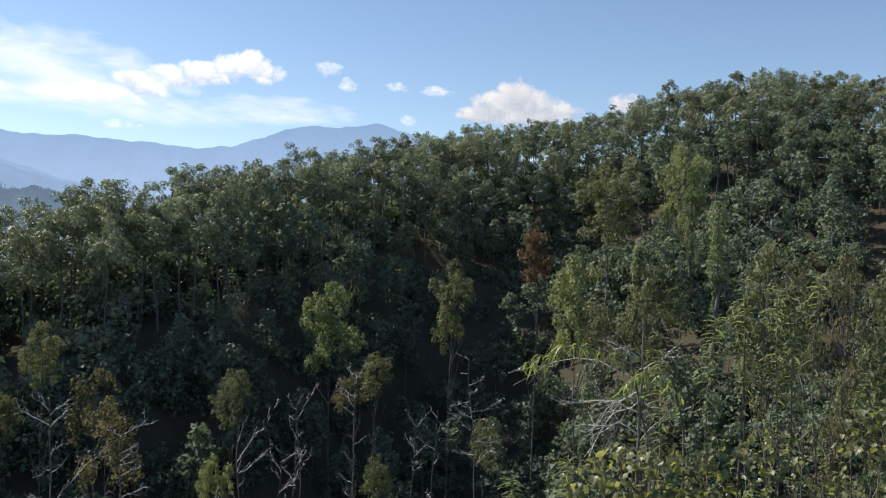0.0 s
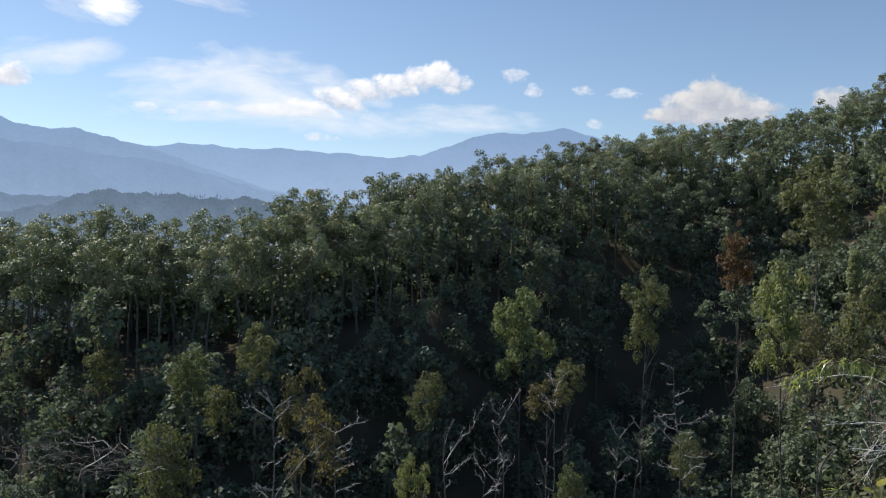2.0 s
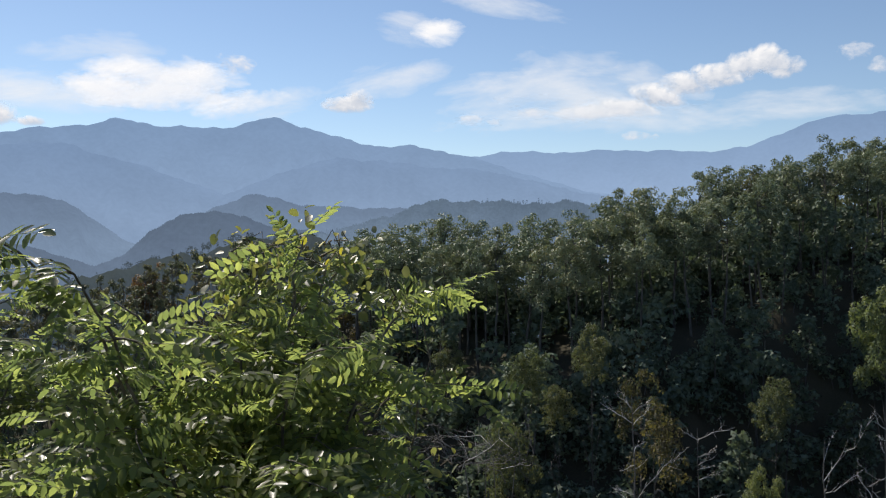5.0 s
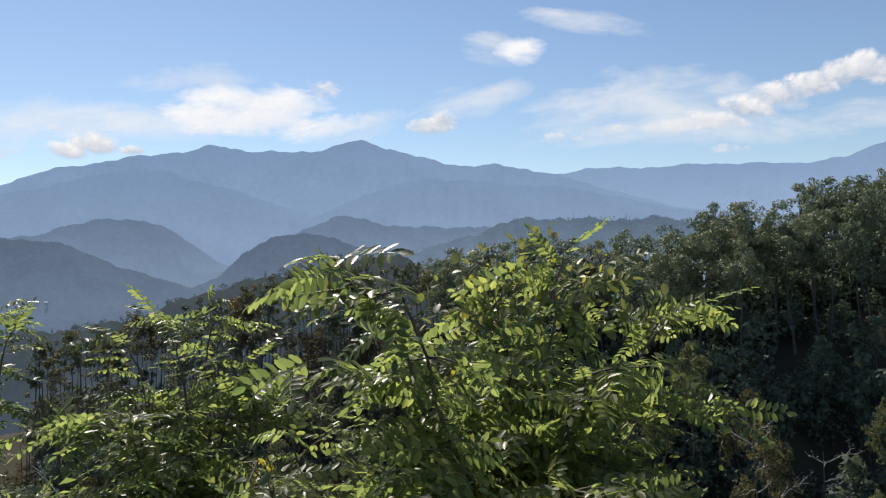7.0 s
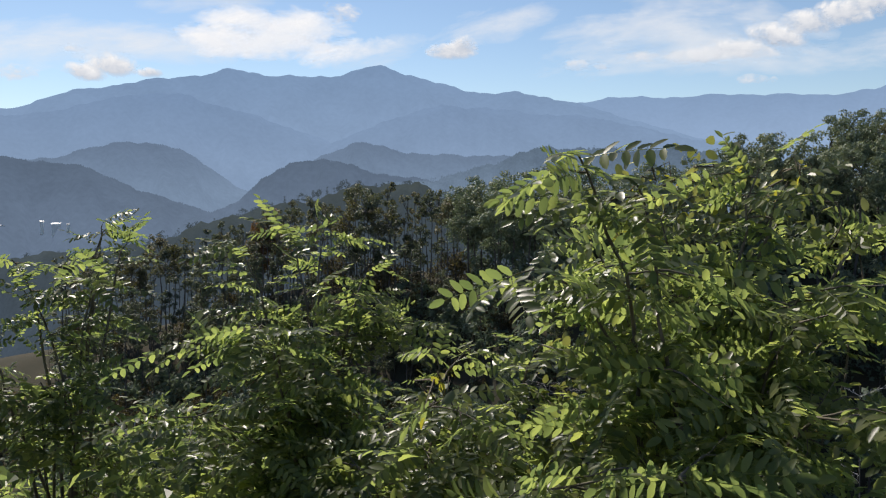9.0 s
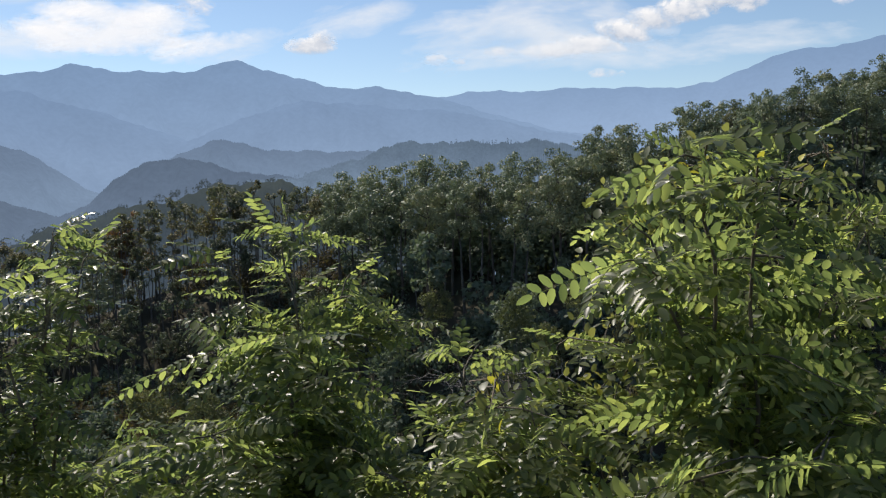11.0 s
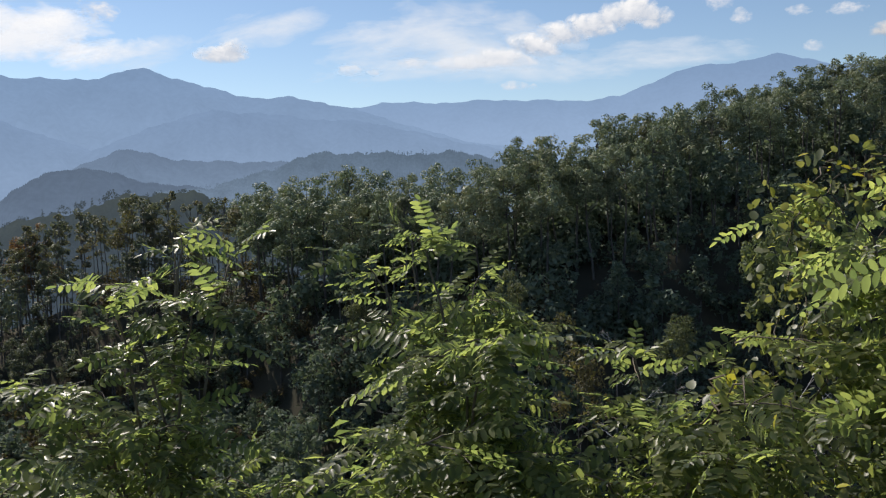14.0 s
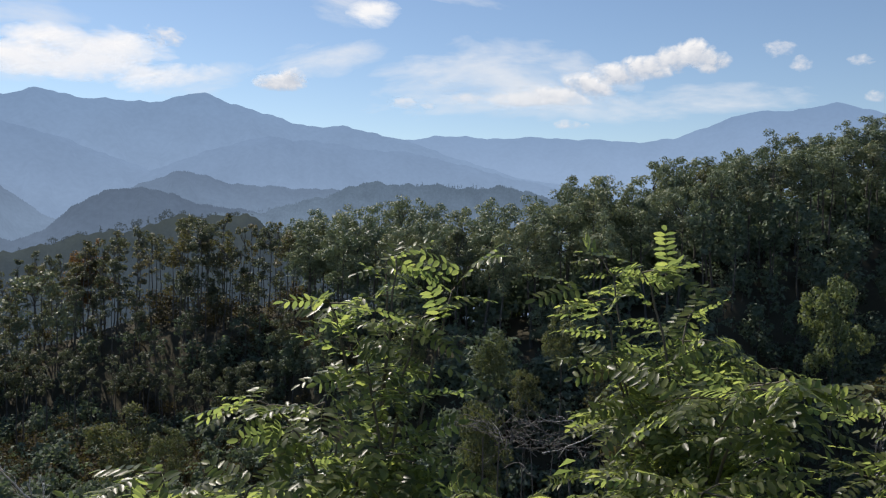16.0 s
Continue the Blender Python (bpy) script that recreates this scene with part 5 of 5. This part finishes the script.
def lobed_leaf(long, wide, bend):
    """A broad vine leaf: five lobes round a notched base, cupped."""
    rim = [(0.03, 0.0), (-0.06, 0.3), (0.28, 0.5), (0.36, 0.34), (0.66, 0.42), (0.7, 0.22), (1.0, 0.0), (0.7, -0.22), (0.66, -0.42), (0.36, -0.34), (0.28, -0.5), (-0.06, -0.3)]
    v = [(0.34 * long, 0, 0)] + [(x * long, y * wide, (abs(y) * 0.25 - bend * x * x) * long) for x, y in rim]
    return np.array(v), np.array([(0, k, k % 12 + 1) for k in range(1, 13)])


BROAD = [mesh_of("leaf", [lobed_leaf(0.085 + 0.012 * k, 0.09 + 0.01 * k, 0.12 + 0.1 * k)], M_VINE, False) for k in range(3)]


def shoot(seed, x, y, top, tall, label, n=46, lean=(0, 0)):
    rng = np.random.default_rng(seed)
    base = float(height(x, y)) - 0.1
    root = thing("sapling", pose(x, y, base), label, "sapling", "narrow-leaved saplings on the bank")
    h = top - base
    stem = bent((0, 0, 0), (lean[0], lean[1], h), rng, 0.012, 9)
    part("stem", mesh_of("stem", [tube(stem, np.linspace(0.02, 0.004, 9), 5)], M_TWIG, True), root)
    for k in range(n):
        z = h - tall * (k / n) ** 1.35
        p = np.array([np.interp(z, stem[:, 2], stem[:, q]) for q in range(3)])
        a = k * 2.4 + rng.uniform(-0.6, 0.6)
        way = np.array([math.cos(a), math.sin(a), rng.uniform(0.4, 0.9) if k < 6 else rng.uniform(0.1, 0.5)])
        ob = part("leaf", NARROW[k % 3], root)
        ob.matrix_basis = Matrix.Translation(p) @ Matrix(leaf_turn(way, rng, 0.0, 0.25).tolist()).to_4x4() @ Matrix.Scale(rng.uniform(0.8, 1.2), 4)


for k, (x, y, top, tall) in enumerate(((2.75, 7.5, 1.36, 1.4), (2.98, 7.42, 1.27, 1.3), (3.2, 7.33, 1.2, 1.3), (3.34, 7.27, 1.42, 1.5), (2.48, 7.58, 0.98, 1.0), (2.1, 7.66, 0.66, 0.9),
                                       (3.7, 7.1, 0.6, 1.1), (1.15, 7.5, -0.35, 0.5), (0.75, 7.6, -0.55, 0.4))):
    shoot(40 + k, x, y, top, tall, "slender green sapling with narrow drooping leaves", 64, (0.06 * math.sin(k * 2.1), 0.05))


def arching_branch(seed, points, label, n=70):
    """A long leafy shoot that arches over, its narrow leaves hanging from it."""
    rng = np.random.default_rng(seed)
    p = np.array(points, float)
    t = np.linspace(0, len(p) - 1, 6 * len(p))
    line = np.stack([np.interp(t, np.arange(len(p)), p[:, q]) for q in range(3)], -1) + rng.normal(0, 0.008, (len(t), 3))
    root = thing("sapling", pose(*line[0]), label, "sapling", "narrow-leaved saplings on the bank")
    line = line - line[0]
    part("stem", mesh_of("stem", [tube(line, np.linspace(0.014, 0.003, len(line)), 5)], M_TWIG, True), root)
    for k in range(n):
        c = line[int(len(line) * (0.35 + 0.65 * rng.random() ** 0.8)) - 1]
        way = np.array([rng.normal(0, 0.7), rng.normal(0, 0.7), rng.uniform(-0.8, 0.2)])
        ob = part("leaf", NARROW[k % 3], root)
        ob.matrix_basis = Matrix.Translation(c + rng.normal(0, 0.02, 3)) @ Matrix(leaf_turn(way, rng, 0.3).tolist()).to_4x4() @ Matrix.Scale(rng.uniform(0.8, 1.2), 4)


arching_branch(90, [(1.95, 7.6, float(height(1.95, 7.6))), (1.92, 7.62, -0.1), (1.75, 7.6, 0.55), (1.4, 7.6, 0.72), (1.05, 7.62, 0.66), (0.72, 7.64, 0.48)], "arching leafy shoot with narrow hanging leaves", 90)
arching_branch(91, [(2.2, 7.4, float(height(2.2, 7.4))), (2.2, 7.4, 0.0), (2.05, 7.35, 0.5), (1.8, 7.3, 0.52), (1.6, 7.3, 0.4)], "arching leafy shoot with narrow hanging leaves", 60)


def vine_heap(seed, centre, radii, n, label, big=1.0):
    """A shrub overgrown with broad yellow-green vine leaves."""
    rng = np.random.default_rng(seed)
    x, y, z = centre
    base = float(height(x, y))
    root = thing("vine_shrub", pose(x, y, base), label, "shrub")
    for k in range(9):
        end = rng.normal(0, 0.5, 3) * radii + [0, 0, z - base]
        part("stem", mesh_of("stem", [tube(bent((0, 0, 0), end, rng, 0.04, 8), np.linspace(0.02, 0.005, 8), 5)], M_TWIG, True), root)
    p = unit(rng.normal(size=(n, 3)) + [0, -0.25, 0.25]) * rng.uniform(0.45, 1.0, (n, 1)) ** 0.5 * radii + [0, 0, z - base]
    order = np.argsort(p[:, 1])
    rest = []
    for m, q in enumerate(order):
        turn = leaf_turn(rng.normal(0, 1, 3), rng, 0.4)
        size = rng.uniform(0.4, 0.95) * big
        if m < 280:
            ob = part("leaf", BROAD[m % 3], root)
            ob.matrix_basis = Matrix.Translation(p[q]) @ Matrix(turn.tolist()).to_4x4() @ Matrix.Scale(size, 4)
        else:
            v, f = leaflet(np.zeros(3), (1, 0, 0), (0, 0, 1), 0.08, 0.06, 0.25)
            rest.append((v @ turn.T * size + p[q], f))
    if rest:
        tagged(part("foliage", mesh_of("foliage", rest, M_VINE), root), kind="stuff")


vine_heap(60, (1.85, 7.2, -0.55), (0.8, 0.5, 0.5), 560, "shrub overgrown with broad yellow-green vine leaves", 1.15)
vine_heap(61, (2.7, 7.2, -0.5), (0.8, 0.5, 0.6), 520, "dense shrub of dull green leaves under the saplings", 0.95)
vine_heap(62, (3.65, 6.9, -0.1), (0.35, 0.4, 0.6), 420, "green leafy shrub on the bank", 0.8)


def bare_shrub(seed, x, y, label, lines, mat):
    """A dead shrub: bare arching twigs. lines: start height, end offset."""
    rng = np.random.default_rng(seed)
    base = float(height(x, y)) - 0.1
    root = thing("dead_shrub", pose(x, y, base), label, "dead shrub")
    for z0, dx, dy, z1, g in lines:
        line = bent((0, 0, z0 - base), (dx, dy, z1 - base), rng, 0.04, 8, 0.1)
        g = g * 0.55
        pieces = [tube(line, np.linspace(g, g * 0.3, 8), 5)]
        for q in (2, 3, 4, 5, 6):
            for _ in range(2):
                end = line[q] + unit(unit(line[q] - line[q - 1]) + rng.normal(0, 0.5, 3)) * rng.uniform(0.1, 0.35)
                pieces.append(tube(bent(line[q], end, rng, 0.08, 4), np.linspace(g * 0.4, g * 0.12, 4), 3))
        part("branch", mesh_of("branch", pieces, mat, True), root)
    part("trunk", mesh_of("trunk", [tube(bent((0, 0, 0), (0.03, 0, 0.98 - base), rng, 0.01, 9), np.linspace(0.035, 0.006, 9), 6)], M_DEADGREY, True), root)


bare_shrub(70, 1.84, 7.65, "dead grey shrub with arching bare twigs",
           [(0.4, -1.2, 0.1, 0.42, 0.012), (0.1, -0.75, 0.0, 0.15, 0.012), (-0.1, -0.6, -0.1, -0.02, 0.014), (0.3, -0.5, 0.1, -0.2, 0.01), (0.5, 0.4, 0.1, 0.6, 0.01), (0.2, -0.5, -0.1, -0.3, 0.01), (0.6, -0.3, 0, 0.75, 0.009), (-0.2, 0.4, 0, 0.1, 0.01)], M_DEAD)


# ---- a few houses far off in the valley ----
M_PALE, PN, PL, PB = material("pale_painted_wall")
PT = PN.new("ShaderNodeTexNoise")
PT.inputs["Scale"].default_value = 0.8
PC = ramp(PN, [(0.3, (0.6, 0.6, 0.58)), (0.7, (0.78, 0.78, 0.76))])
PL.new(PT.outputs[0], PC.inputs[0])
PL.new(PC.outputs[0], PB.inputs["Base Color"])
M_ROOF = bark_material("metal_roof", (0.5, 0.5, 0.52), (0.7, 0.7, 0.72), 0.5, 0.35)


def house(az, r, el, wide, deep, turn, label):
    """A small far house with a pitched roof, on a tall footing dug into the hillside."""
    x, y = polar(az, r)
    z = 1.6 + r * math.tan(radians(el))
    root = thing("house", pose(x, y, z, 0, 0, turn), label, "house", "houses in the valley")
    a, b, h = wide / 2, deep / 2, 2.4
    v = [(-a, -b, -14), (a, -b, -14), (a, b, -14), (-a, b, -14), (-a, -b, h), (a, -b, h), (a, b, h), (-a, b, h)]
    f = [(0, 1, 5, 4), (1, 2, 6, 5), (2, 3, 7, 6), (3, 0, 4, 7), (4, 5, 6, 7), (3, 2, 1, 0)]
    part("wall", mesh_of("wall", [(v, f)], M_PALE), root)
    e = 0.5
    v = [(-a - e, -b - e, h + 0.02), (a + e, -b - e, h + 0.02), (a + e, b + e, h + 0.02), (-a - e, b + e, h + 0.02), (-a - e, 0, h + 1.4), (a + e, 0, h + 1.4)]
    f = [(0, 1, 5, 4), (2, 3, 4, 5), (3, 2, 1, 0)]
    part("roof", mesh_of("roof", [(v, f)], M_ROOF), root)
    part("gable", mesh_of("gable", [(v, [(0, 4, 3), (1, 2, 5)])], M_PALE), root)


for az, r, el, wide, deep, turn in ((70.0, 1130, -2.0, 8, 6, 20), (67.7, 1120, -1.8, 4, 4, 75), (66.9, 1115, -1.95, 10, 4, 60), (66.2, 1110, -2.0, 3, 3, 40)):
    house(az, r, el, wide, deep, turn, "pale house with light roof far off in the hazy valley")
